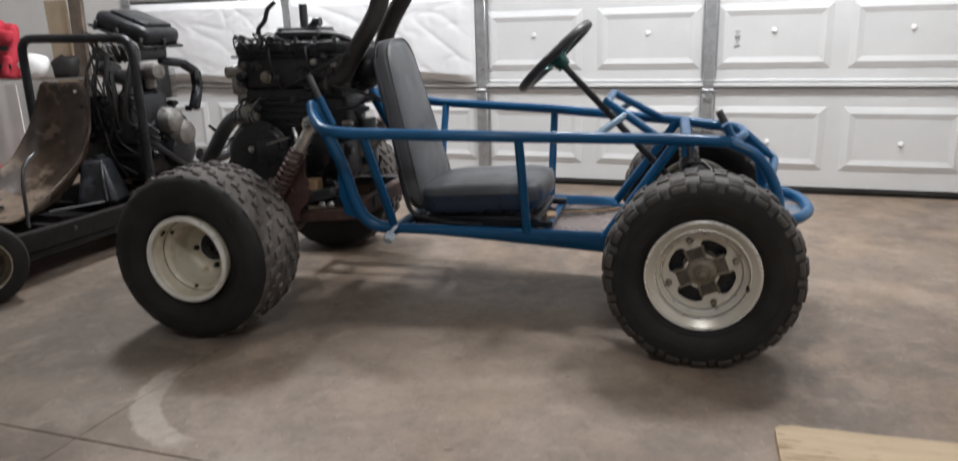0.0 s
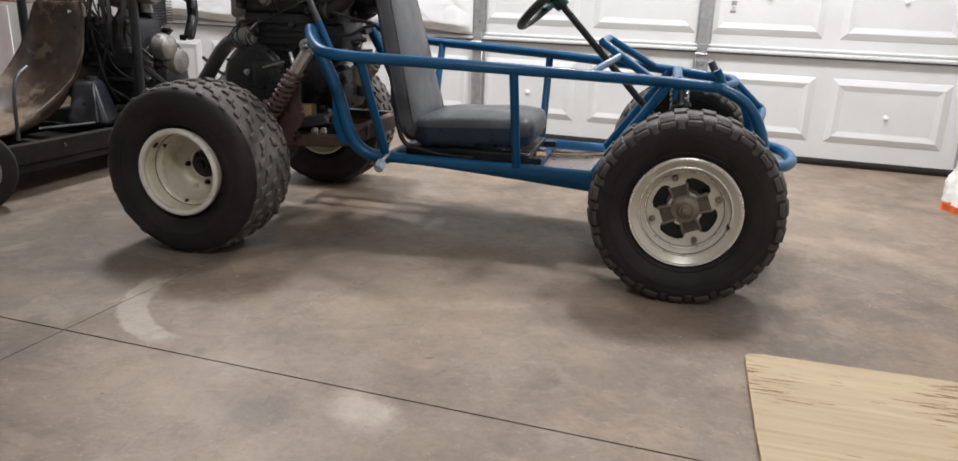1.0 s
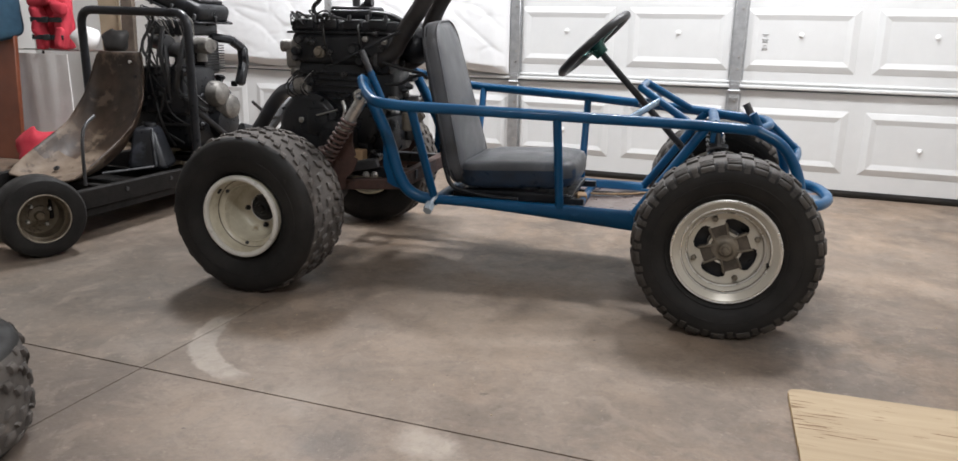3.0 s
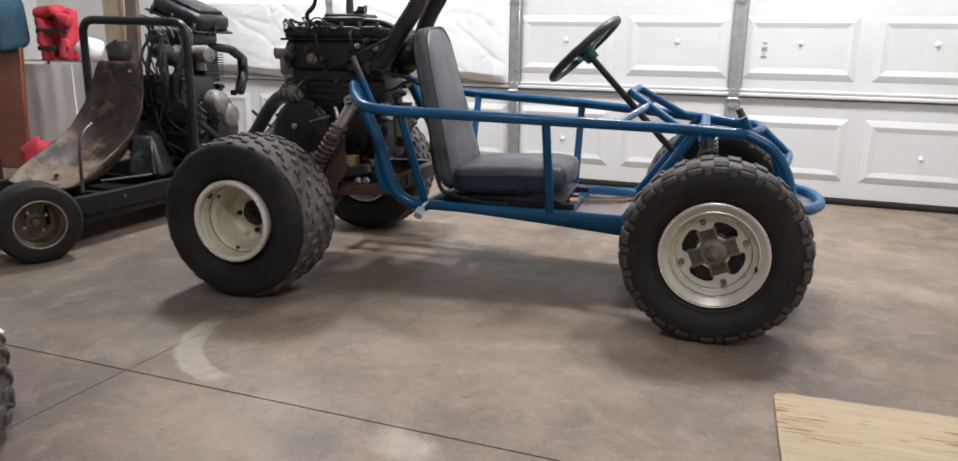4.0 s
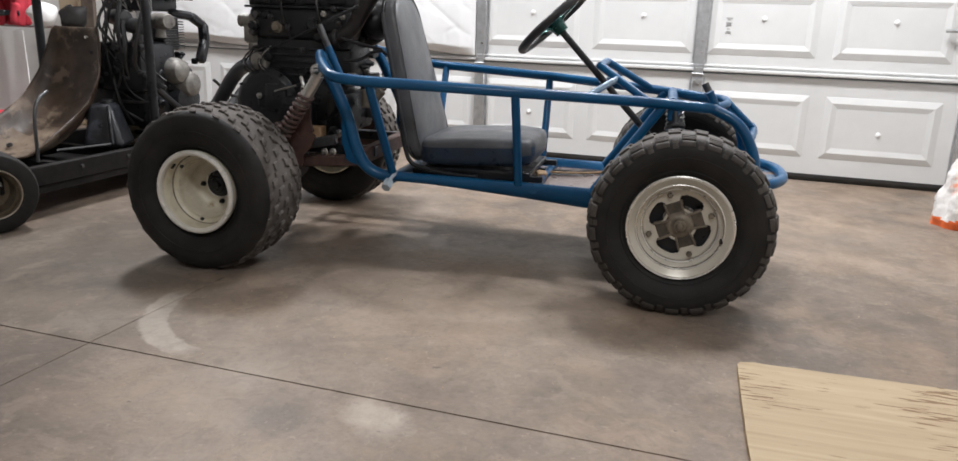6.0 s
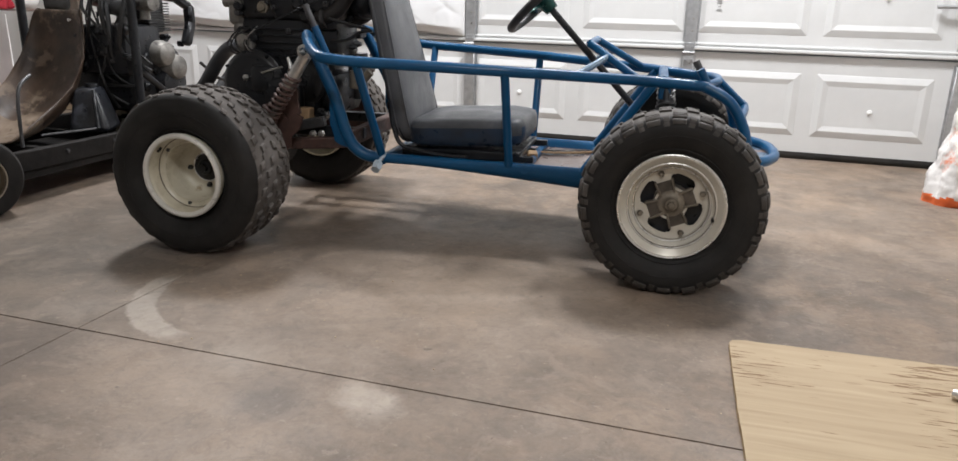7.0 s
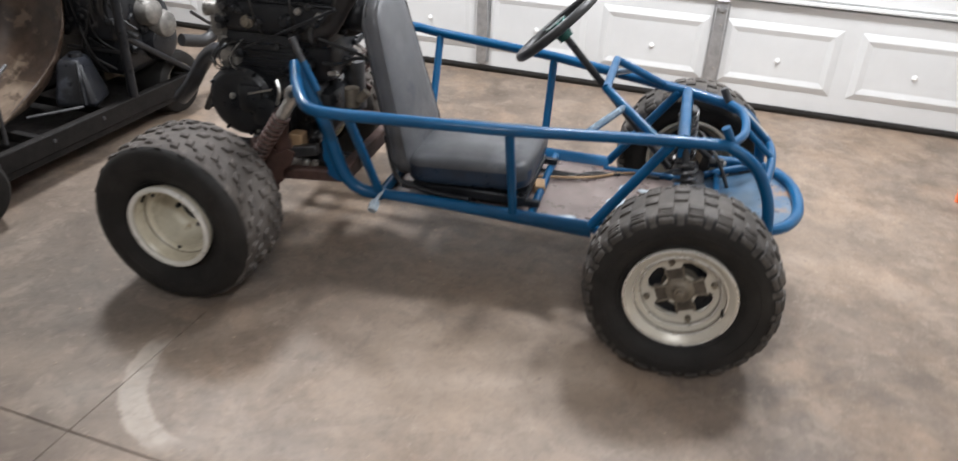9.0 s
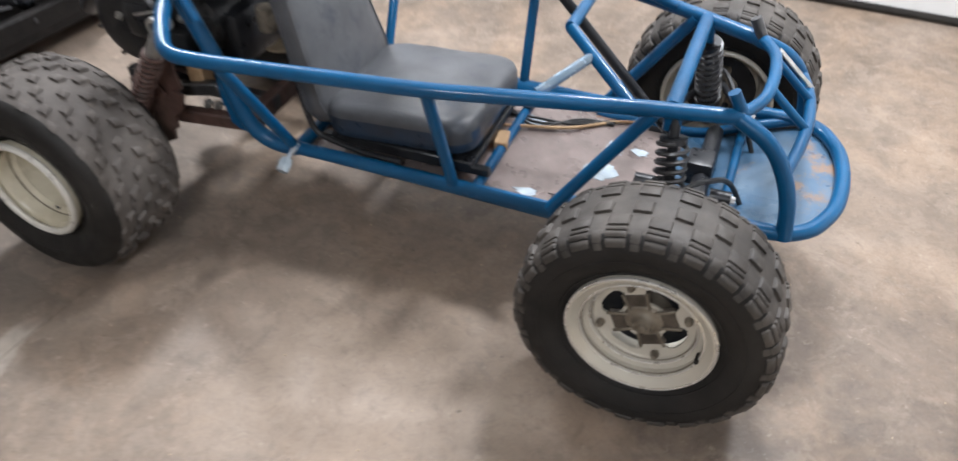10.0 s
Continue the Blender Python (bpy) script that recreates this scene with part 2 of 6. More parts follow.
M_PAN = mat("worn_steel_sheet", (0.13, 0.105, 0.096), (0.25, 0.2, 0.185), 7, (0.2, 0.45), 0.3, bump=0.12, spots=(0.2, 0.088, 0.045), sscale=6, cut=0.55)
M_PALEBLUE = mat("pale_blue_paint_and_glare", (0.22, 0.27, 0.31), (0.46, 0.52, 0.56), 12, (0.15, 0.3), 0.1, spots=(0.2, 0.16, 0.14), sscale=30, cut=0.56)
M_SHELLPALE = mat("pale_fibreglass", (0.1, 0.068, 0.045), (0.215, 0.165, 0.12), 8, (0.6, 0.8), bump=0.2, bscale=40, spots=(0.05, 0.031, 0.018), sscale=9, cut=0.53)
M_RUB = mat("tyre_rubber", (0.009, 0.0083, 0.0078), (0.021, 0.0192, 0.0178), 7, (0.55, 0.75), bump=0.15, bscale=50, spots=(0.046, 0.041, 0.036), sscale=11, cut=0.66, spec=0.3)
M_TREAD = mat("dusty_tread_rubber", (0.056, 0.049, 0.0445), (0.115, 0.102, 0.092), 8, (0.7, 0.85), bump=0.2, bscale=70, spots=(0.145, 0.125, 0.108), sscale=14, cut=0.62, spec=0.3)
M_TREADF = mat("dark_tread_rubber", (0.026, 0.0225, 0.02), (0.08, 0.07, 0.061), 8, (0.55, 0.75), bump=0.2, bscale=70, spots=(0.08, 0.071, 0.063), sscale=14, cut=0.63, spec=0.4)
M_RIM = mat("cream_rim_paint", (0.48, 0.43, 0.315), (0.67, 0.625, 0.5), 6, (0.22, 0.36), bump=0.05, spots=(0.34, 0.26, 0.15), sscale=11, cut=0.63)
M_RIMF = mat("silver_rim_paint", (0.44, 0.411, 0.349), (0.57, 0.538, 0.465), 3, (0.28, 0.38), 0.25, bump=0.0, spots=(0.36, 0.31, 0.24), sscale=9, cut=0.7)
M_LIP = mat("scuffed_silver", (0.7, 0.69, 0.66), (0.8, 0.79, 0.76), 8, (0.24, 0.34), 0.75, bump=0.03, spots=(0.4, 0.36, 0.3), sscale=30, cut=0.69)
M_CAST = mat("dirty_cast_aluminium", (0.105, 0.087, 0.066), (0.25, 0.217, 0.17), 16, (0.45, 0.65), 0.4, bump=0.25, bscale=60)
M_RIMEDGE = mat("worn_pale_rim_edge", (0.62, 0.6, 0.54), (0.76, 0.74, 0.69), 9, (0.25, 0.38), 0.2, bump=0.03, spots=(0.4, 0.35, 0.27), sscale=26, cut=0.68)
M_POCKET = mat("cast_pocket_grime_and_shade", (0.04, 0.032, 0.024), (0.11, 0.09, 0.07), 24, (0.5, 0.7), 0.2, bump=0.3, bscale=60)
M_STEEL = mat("bare_steel", (0.4, 0.39, 0.37), (0.58, 0.57, 0.55), 20, (0.25, 0.4), 0.9, bump=0.05)
M_BLK = mat("black_metal", (0.0078, 0.0084, 0.01), (0.02, 0.0212, 0.0245), 11, (0.24, 0.5), 0.0, bump=0.15, spots=(0.034, 0.032, 0.031), sscale=24, cut=0.66, spec=0.36)
M_GREY = mat("grey_metal", (0.05, 0.05, 0.052), (0.1, 0.1, 0.103), 14, (0.3, 0.5), 0.6, bump=0.12)
M_HOSE = mat("black_rubber_hose", (0.012, 0.012, 0.013), (0.024, 0.024, 0.025), 20, (0.38, 0.52))
M_RUST = mat("red_primer_rust", (0.038, 0.02, 0.016), (0.092, 0.048, 0.038), 12, (0.5, 0.75), 0.1, bump=0.25, spots=(0.03, 0.022, 0.019), sscale=18, cut=0.58)
M_VINYL = mat("grey_vinyl", (0.038, 0.041, 0.047), (0.1, 0.103, 0.11), 3.6, (0.3, 0.48), bump=0.25, bscale=220, spots=(0.036, 0.042, 0.054), sscale=4.5, cut=0.57)
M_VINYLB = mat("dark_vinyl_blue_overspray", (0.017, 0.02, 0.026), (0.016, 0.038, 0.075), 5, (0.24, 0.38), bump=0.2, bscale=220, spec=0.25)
M_WOOD = mat("raw_wood_block", (0.26, 0.16, 0.085), (0.4, 0.27, 0.15), 18, (0.7, 0.8))
M_SHELL = mat("weathered_brown_fibreglass", (0.026, 0.0155, 0.01), (0.09, 0.058, 0.039), 7, (0.35, 0.62), bump=0.25, bscale=30, spots=(0.15, 0.108, 0.076), sscale=8, cut=0.54)
M_RED = mat("red_fabric", (0.42, 0.02, 0.04), (0.6, 0.05, 0.075), 8, (0.7, 0.85), bump=0.3, bscale=120)
M_NAVY = mat("blue_fabric", (0.016, 0.05, 0.085), (0.035, 0.09, 0.14), 8, (0.8, 0.9), bump=0.3)
M_BROWN = mat("brown_red_panel", (0.15, 0.042, 0.018), (0.21, 0.065, 0.03), 5, (0.4, 0.55), bump=0.1)
M_SHEET = mat("white_cloth", (0.76, 0.74, 0.73), (0.84, 0.83, 0.82), 5, (0.8, 0.9), bump=0.2)
M_KLIP = mat("scuffed_dull_rim_edge", (0.2, 0.17, 0.125), (0.42, 0.37, 0.3), 18, (0.35, 0.5), 0.4, spots=(0.09, 0.07, 0.045), sscale=25, cut=0.6)
M_KRIM = mat("tarnished_gold_rim", (0.07, 0.053, 0.034), (0.17, 0.138, 0.095), 14, (0.35, 0.55), 0.4, spots=(0.05, 0.036, 0.022), sscale=20, cut=0.6)
M_SILVER = mat("aluminium_casting", (0.12, 0.114, 0.105), (0.3, 0.285, 0.262), 16, (0.4, 0.6), 0.5, bump=0.2, spots=(0.05, 0.046, 0.042), sscale=20, cut=0.58)
M_BAG = mat("printed_white_sack", (0.56, 0.54, 0.52), (0.78, 0.76, 0.74), 11, (0.2, 0.4), bump=0.3, bscale=30, spots=(0.75, 0.24, 0.13), sscale=7, cut=0.56)
M_ORANGE = mat("orange_print", (0.72, 0.13, 0.03), (0.85, 0.2, 0.06), 9, (0.3, 0.45), bump=0.2)
M_TANK = mat("dark_plastic", (0.008, 0.0085, 0.0105), (0.03, 0.033, 0.041), 7, (0.25, 0.45), spots=(0.07, 0.076, 0.092), sscale=6, cut=0.57)
M_DULLBLK = mat("rusty_black_steel", (0.004, 0.0036, 0.0034), (0.012, 0.01, 0.009), 12, (0.6, 0.8), 0.0, bump=0.2, spots=(0.045, 0.03, 0.022), sscale=16, cut=0.64, spec=0.25)
M_GREEN = mat("green_anodised", (0.008, 0.045, 0.04), (0.03, 0.105, 0.09), 20, (0.18, 0.3), 0.6)
M_PIPE = mat("sooty_steel_pipe", (0.015, 0.0132, 0.0125), (0.045, 0.039, 0.0365), 9, (0.4, 0.6), 0.2, bump=0.12, spots=(0.07, 0.055, 0.048), sscale=12, cut=0.62)
# blue paled all over so the brace carries its glint
M_BRACE = mat("glint_paled_blue", (0.1, 0.2, 0.31), (0.3, 0.38, 0.46), 16, (0.18, 0.3), 0.55, bump=0.04)
M_DARKWOOD = mat("weathered_wood", (0.09, 0.07, 0.055), (0.17, 0.135, 0.105), 9, (0.7, 0.85), bump=0.3)
M_TAN = mat("tan_board", (0.4, 0.31, 0.21), (0.5, 0.4, 0.28), 5, (0.7, 0.8))


# ---- mesh tools ----
def mesh_ob(name, bm, material, parent=None, label="", angle=38, smooth=True):
    me = bpy.data.meshes.new(name)
    bm.normal_update()
    bm.to_mesh(me)
    bm.free()
    for mm in material if isinstance(material, (list, tuple)) else (material,):
        me.materials.append(mm)
    if smooth:
        for p in me.polygons:
            p.use_smooth = True
        me.set_sharp_from_angle(angle=radians(angle))
    ob = new(name, me)
    if parent:
        ob.parent = parent
    if label:
        ob["label"] = label
    return ob


def part(name, bm, material, parent, label="", angle=38):
    return mesh_ob(name, bm, material, parent, label, angle)


def thing(name, m, label, category, group="", kind=""):
    ob = new(name)
    ob.empty_display_size = 0.1
    ob.matrix_world = m
    return tagged(ob, label, category, group, kind)


def fillet(pts, r, n=5):
    pts = [Vector(p) for p in pts]
    if r <= 0 or len(pts) < 3:
        return pts
    out = [pts[0]]
    for a, b, c in zip(pts, pts[1:], pts[2:]):
        d1, d2 = a - b, c - b
        k = min(r, d1.length * 0.48, d2.length * 0.48)
        p, q = b + d1.normalized() * k, b + d2.normalized() * k
        for i in range(n + 1):
            t = i / n
            out.append(p * (1 - t) ** 2 + b * 2 * t * (1 - t) + q * t * t)
    out.append(pts[-1])
    return out


def tube(bm, pts, r, fil=0.0, seg=12, closed=False, cap=True, taper=None):
    """Round bar along a line; taper(t) scales its radius."""
    pts = fillet(pts, fil) if not closed else [Vector(p) for p in pts]
    rings, nrm = [], None
    n = len(pts)
    for i, p in enumerate(pts):
        if closed:
            tan = (pts[(i + 1) % n] - pts[i - 1]).normalized()
        else:
            tan = (pts[min(i + 1, n - 1)] - pts[max(i - 1, 0)]).normalized()
        if nrm is None:
            nrm = tan.cross(Vector((0, 0, 1)) if abs(tan.z) < 0.9 else Vector((1, 0, 0))).normalized()
        nrm = (nrm - tan * nrm.dot(tan)).normalized()
        bi = tan.cross(nrm)
        rr = r * (taper(i / max(1, n - 1)) if taper else 1)
        rings.append([bm.verts.new(p + (nrm * math.cos(a) + bi * math.sin(a)) * rr) for a in (2 * math.pi * k / seg for k in range(seg))])
    for a, b in list(zip(rings, rings[1:])) + ([(rings[-1], rings[0])] if closed else []):
        for k in range(seg):
            bm.faces.new((a[k], a[(k + 1) % seg], b[(k + 1) % seg], b[k]))
    if cap and not closed:
        bm.faces.new(rings[0][::-1])
        bm.faces.new(rings[-1])
    return bm


def box(bm, cx, cy, cz, sx, sy, sz, bevel=0.0, m=None, seg=2):
    v = bmesh.ops.create_cube(bm, size=1.0)["verts"]
    bmesh.ops.transform(bm, matrix=(m or Matrix()) @ Matrix.Translation((cx, cy, cz)) @ Matrix.Diagonal((sx, sy, sz, 1)), verts=v)
    if bevel:
        es = list({e for x in v for e in x.link_edges})
        bmesh.ops.bevel(bm, geom=es, offset=bevel, segments=seg, affect="EDGES", profile=0.5)
    return bm


def lathe(bm, prof, seg=48, m=None, closed=False):
    """Turn a profile of (radius, along) about the y axis."""
    m = m or Matrix()
    rings = []
    for r, h in prof:
        rings.append([bm.verts.new(m @ Vector((r * math.cos(a), h, r * math.sin(a)))) for a in (2 * math.pi * k / seg for k in range(seg))])
    pairs = list(zip(rings, rings[1:])) + ([(rings[-1], rings[0])] if closed else [])
    for a, b in pairs:
        for k in range(seg):
            bm.faces.new((a[k], a[(k + 1) % seg], b[(k + 1) % seg], b[k]))
    if not closed:
        if prof[0][0] > 1e-4:
            bm.faces.new(rings[0][::-1])
        if prof[-1][0] > 1e-4:
            bm.faces.new(rings[-1])
    bmesh.ops.recalc_face_normals(bm, faces=bm.faces)
    return bm


def bar(bm, a, b, w, h, bevel=0.002):
    """Square bar from a to b."""
    a, b = Vector(a), Vector(b)
    d = b - a
    q = d.to_track_quat("X", "Z").to_matrix().to_4x4()
    return box(bm, 0, 0, 0, d.length, w, h, bevel, Matrix.Translation((a + b) / 2) @ q, 1)


def coil(bm, a, b, R, r, turns, seg=7, per=14):
    a, b = Vector(a), Vector(b)
    d = b - a
    q = d.to_track_quat("Z", "X").to_matrix()
    n = int(turns * per)
    tube(bm, [a + q @ Vector((R * math.cos(2 * math.pi * i / per), R * math.sin(2 * math.pi * i / per), d.length * i / n)) for i in range(n + 1)], r, seg=seg)
    return bm


def rod(bm, a, b, r0, r1=None, seg=16):
    a, b = Vector(a), Vector(b)
    r1 = r0 if r1 is None else r1
    return tube(bm, [a, b], 1.0, seg=seg, taper=lambda t: r0 + (r1 - r0) * t)


def sphere(bm, c, r, sx=1, sy=1, sz=1, u=16, v=10):
    bmesh.ops.create_uvsphere(bm, u_segments=u, v_segments=v, radius=r, matrix=Matrix.Translation(c) @ Matrix.Diagonal((sx, sy, sz, 1)))
    return bm


def B():
    return bmesh.new()

# ---- room ----
X0, X1, Y0, HIGH = -4.7, 2.5, -7.2, 2.7
JY, JX, GAP, GAPX = -2.985, -0.9, 0.0052, 0.003
floor = tagged(new("floor", None), "worn grey-tan concrete garage floor with saw-cut joints", "floor", kind="structure")
JE = -2.46
for xa, xb, ya, yb in ((X0 - 0.2, X1 + 0.2, JE, 0.3), (X0 - 0.2, JX - GAPX / 2, JY + GAP / 2, JE), (JX + GAPX / 2, X1 + 0.2, JY + GAP / 2, JE), (X0 - 0.2, JX - GAPX / 2, Y0 - 0.2, JY - GAP / 2), (JX + GAPX / 2, X1 + 0.2, Y0 - 0.2, JY - GAP / 2)):
    part("slab", box(B(), (xa + xb) / 2, (ya + yb) / 2, -0.06, xb - xa, yb - ya, 0.12), M_CONC, floor)
M_DIRT = mat("joint_dirt", (0.03, 0.026, 0.022), (0.12, 0.105, 0.09), 14, (0.8, 0.9))
part("joint_bed", box(B(), (X0 + X1) / 2, -3.5, -0.108, X1 - X0 + 0.4, 7.8, 0.2), M_DIRT, floor)


def wall(name, bm, label):
    return tagged(mesh_ob(name, bm, M_WALL, smooth=False), label, "wall", kind="structure")


DL, DR, DH = -3.33, 1.63, 2.14
bm = B()
box(bm, (X0 + DL) / 2, 0.12, HIGH / 2, DL - X0, 0.14, HIGH)
box(bm, (X1 + DR) / 2, 0.12, HIGH / 2, X1 - DR, 0.14, HIGH)
box(bm, (DL + DR) / 2, 0.12, (HIGH + DH) / 2, DR - DL, 0.14, HIGH - DH)
wall("wall_north", bm, "pale painted wall round the garage door opening")
wall("wall_west", box(B(), X0 - 0.07, (Y0 + 0.19) / 2, HIGH / 2, 0.14, 0.19 - Y0, HIGH), "pale painted garage side wall behind stored things")
wall("wall_east", box(B(), X1 + 0.07, (Y0 + 0.19) / 2, HIGH / 2, 0.14, 0.19 - Y0, HIGH), "plain pale painted garage side wall")
wall("wall_south", box(B(), (X0 + X1) / 2, Y0 - 0.07, HIGH / 2, X1 - X0 + 0.28, 0.14, HIGH), "plain pale painted garage back wall")
tagged(mesh_ob("ceiling", box(B(), (X0 + X1) / 2, (Y0 + 0.19) / 2, HIGH + 0.06, X1 - X0 + 0.28, 0.19 - Y0 + 0.1, 0.12), M_CEIL, smooth=False), "plain white painted garage ceiling", "ceiling", kind="structure")

# ---- sectional garage door ----
door = tagged(new("garage_door", None), "white sectional garage door with raised panels", "garage door", kind="structure")
SEC = ((0.035, 0.530), (0.538, 1.065), (1.073, 1.60), (1.608, 2.135))
PAN = ((0.125, 0.442), (0.63, 0.945), (1.165, 1.48), (1.70, 2.015))


def panel_mesh(h):
    bm = B()
    w = 0.266
    ring = []
    for ins, dep in ((0.0, 0.001), (0.001, -0.001), (0.03, -0.0095), (0.033, -0.0095), (0.058, -0.004)):
        ring.append([bm.verts.new((x, dep, z)) for x, z in ((-w + ins, -h / 2 + ins), (w - ins, -h / 2 + ins), (w - ins, h / 2 - ins), (-w + ins, h / 2 - ins))])
    for a, b in zip(ring, ring[1:]):
        for k in range(4):
            bm.faces.new((a[k], a[(k + 1) % 4], b[(k + 1) % 4], b[k]))
    bm.faces.new(ring[-1])
    bmesh.ops.recalc_face_normals(bm, faces=bm.faces)
    return bm


STRUTS = (-3.30, -2.127, -0.907, 0.311, 1.594)
for (za, zb), (pa, pb) in zip(SEC, PAN):
    bm = B()
    box(bm, (DL + DR) / 2, 0.025, (za + zb) / 2, DR - DL, 0.045, zb - za, 0.003, seg=1)
    if za > 0.1:
        box(bm, (DL + DR) / 2, -0.006, za + 0.012, DR - DL, 0.03, 0.016, 0.003, seg=1)
        box(bm, (DL + DR) / 2, 0.0, za + 0.034, DR - DL, 0.012, 0.01, 0.002, seg=1)
    sec = part("door_section", bm, M_DOOR, door, angle=30)
    for k in range(-5, 3):
        x = 0.61 * k
        p = part("panel", panel_mesh(pb - pa), M_DOOR, sec, angle=4)
        p.location = (x, 0.002, (pa + pb) / 2)
        bm = B()
        zc = 0.265 if za < 0.1 else (pa + pb) / 2 + 0.028
        lathe(bm, [(0.0, -0.003), (0.011, -0.002), (0.013, 0.001), (0.012, 0.004)], 14, Matrix.Translation((x, -0.005, zc)))
        rod(bm, (x, -0.005, zc), (x + 0.001, -0.018, zc - 0.003), 0.0035, seg=8)
        part("insulation_pin", bm, M_BOLT, sec, "white plastic pin with round washer")
    for x in STRUTS:
        bm = B()
        top = zb - 0.004 if za > 0.1 else zb - 0.02
        box(bm, x, -0.012, (za + top) / 2 + 0.01, 0.056, 0.026, top - za - 0.02, 0.003, seg=1)
        box(bm, x - 0.032, 0.0, (za + top) / 2 + 0.01, 0.012, 0.006, top - za - 0.02)
        box(bm, x + 0.032, 0.0, (za + top) / 2 + 0.01, 0.012, 0.006, top - za - 0.02)
        st = part("strut", bm, M_GALV, sec, "galvanized steel stiffening strut")
        bm = B()
        for zz in (za + 0.1, za + 0.16, zb - 0.12, zb - 0.06):
            lathe(bm, [(0.0, -0.004), (0.006, -0.003), (0.0065, 0.001)], 10, Matrix.Translation((x + 0.008, -0.0255, zz)))
        part("rivet", bm, M_STEEL, sec)
    if za < 1.5:
        for x in STRUTS:
            bm = B()
            box(bm, x, -0.028, zb - 0.004, 0.05, 0.005, 0.1, 0.001, seg=1)
            rod(bm, (x - 0.03, -0.032, zb - 0.004), (x + 0.03, -0.032, zb - 0.004), 0.006, seg=10)
            for dx in (-0.015, 0.015):
                for dz in (-0.035, 0.03):
                    lathe(bm, [(0.0, -0.005), (0.005, -0.004), (0.006, 0.001)], 8, Matrix.Translation((x + dx, -0.031, zb - 0.004 + dz)))
            part("hinge", bm, M_GALV, sec, "galvanized door hinge with bolts")
bm = B()
tube(bm, [(DL, 0.02, 0.018), (DR, 0.02, 0.018)], 0.02, seg=10)
box(bm, (DL + DR) / 2, 0.022, 0.03, DR - DL, 0.05, 0.016)
part("bottom_seal", bm, M_SEAL, door, "black rubber bottom seal")
# printed maker's strip on the door, unreadable
bm = B()
for k, (dz, w) in enumerate(((0.0, 0.03), (-0.009, 0.012), (-0.024, 0.03), (-0.031, 0.022), (-0.038, 0.027), (-0.054, 0.014), (-0.068, 0.024), (-0.075, 0.03))):
    box(bm, 0.44, -0.0037, 0.815 + dz, w, 0.001, 0.003)
part("printed_strip", bm, M_STICK, door, "small grey printed bars")
# roller carrier at the edge
bm = B()
box(bm, 1.585, -0.03, 0.765, 0.12, 0.03, 0.055, 0.004, seg=1)
rod(bm, (1.43, -0.035, 0.785), (1.67, -0.035, 0.785), 0.009)
part("roller_bracket", bm, M_GALV, door, "galvanized roller bracket")

track = thing("door_track", Matrix(), "galvanized vertical garage door track with brackets", "door track", kind="structure")
bm = B()
box(bm, 1.675, -0.022, 1.07, 0.05, 0.003, 2.1)
box(bm, 1.652, -0.035, 1.07, 0.003, 0.03, 2.1)
box(bm, 1.698, -0.035, 1.07, 0.003, 0.03, 2.1)
part("rail", bm, M_GALV, track)
for z in (0.32, 0.9, 1.5):
    bm = B()
    box(bm, 1.73, 0.0, z, 0.07, 0.008, 0.09, 0.002, seg=1)
    box(bm, 1.707, -0.018, z, 0.006, 0.044, 0.09, 0.001, seg=1)
    part("bracket", bm, M_GALV, track)
bm = B()
box(bm, 1.785, 0.03, 1.07, 0.09, 0.045, 2.14, 0.004, seg=1)
tagged(mesh_ob("trim", bm, M_DOOR), "white painted wooden door jamb trim", "trim", kind="structure")


# ---- loose white insulation blankets over the door's upper sections ----
def blanket(x0, x1, z0, z1, seed):
    bm = B()
    nx, nz = 130, 74
    g = [[None] * (nz + 1) for _ in range(nx + 1)]
    for i in range(nx + 1):
        for j in range(nz + 1):
            u, v = i / nx, j / nz
            x, z = x0 + (x1 - x0) * u, z0 + (z1 - z0) * v
            edge = min(1, min(u, 1 - u) * 14) ** 0.6 * min(1, min(v, 1 - v) * 11) ** 0.6
            wob = 0.35 * noise.noise(Vector((x * 2.0, z * 2.0, seed + 3)))
            a = noise.noise(Vector((x * 2.4 + seed, z * 3.0, seed)))
            c = abs(noise.noise(Vector((x * 3.2 + z * 5.5 + wob, z * 4 - x * 1.4 + seed, 4.2))))
            d = abs(noise.noise(Vector((x * 7.5 - z * 4 + wob * 3, z * 9, seed + 9))))
            e = noise.noise(Vector((x * 19, z * 23, seed)))
            fold = 0.0036 * max(0, 1 - c * 5) ** 1.5 + 0.0022 * max(0, 1 - d * 5)
            sag = 0.012 * math.sin(u * 9 + seed)
            g[i][j] = bm.verts.new((x, -0.022 - edge * (0.044 + 0.003 * a + 0.0008 * e - fold), z + sag * (1 - v)))
    for i in range(nx):
        for j in range(nz):
            bm.faces.new((g[i][j], g[i + 1][j], g[i + 1][j + 1], g[i][j + 1]))
    back = [bm.verts.new((x, -0.006, z)) for x, z in ((x0, z0), (x1, z0), (x1, z1), (x0, z1))]
    bm.faces.new(back[::-1])
    return bm


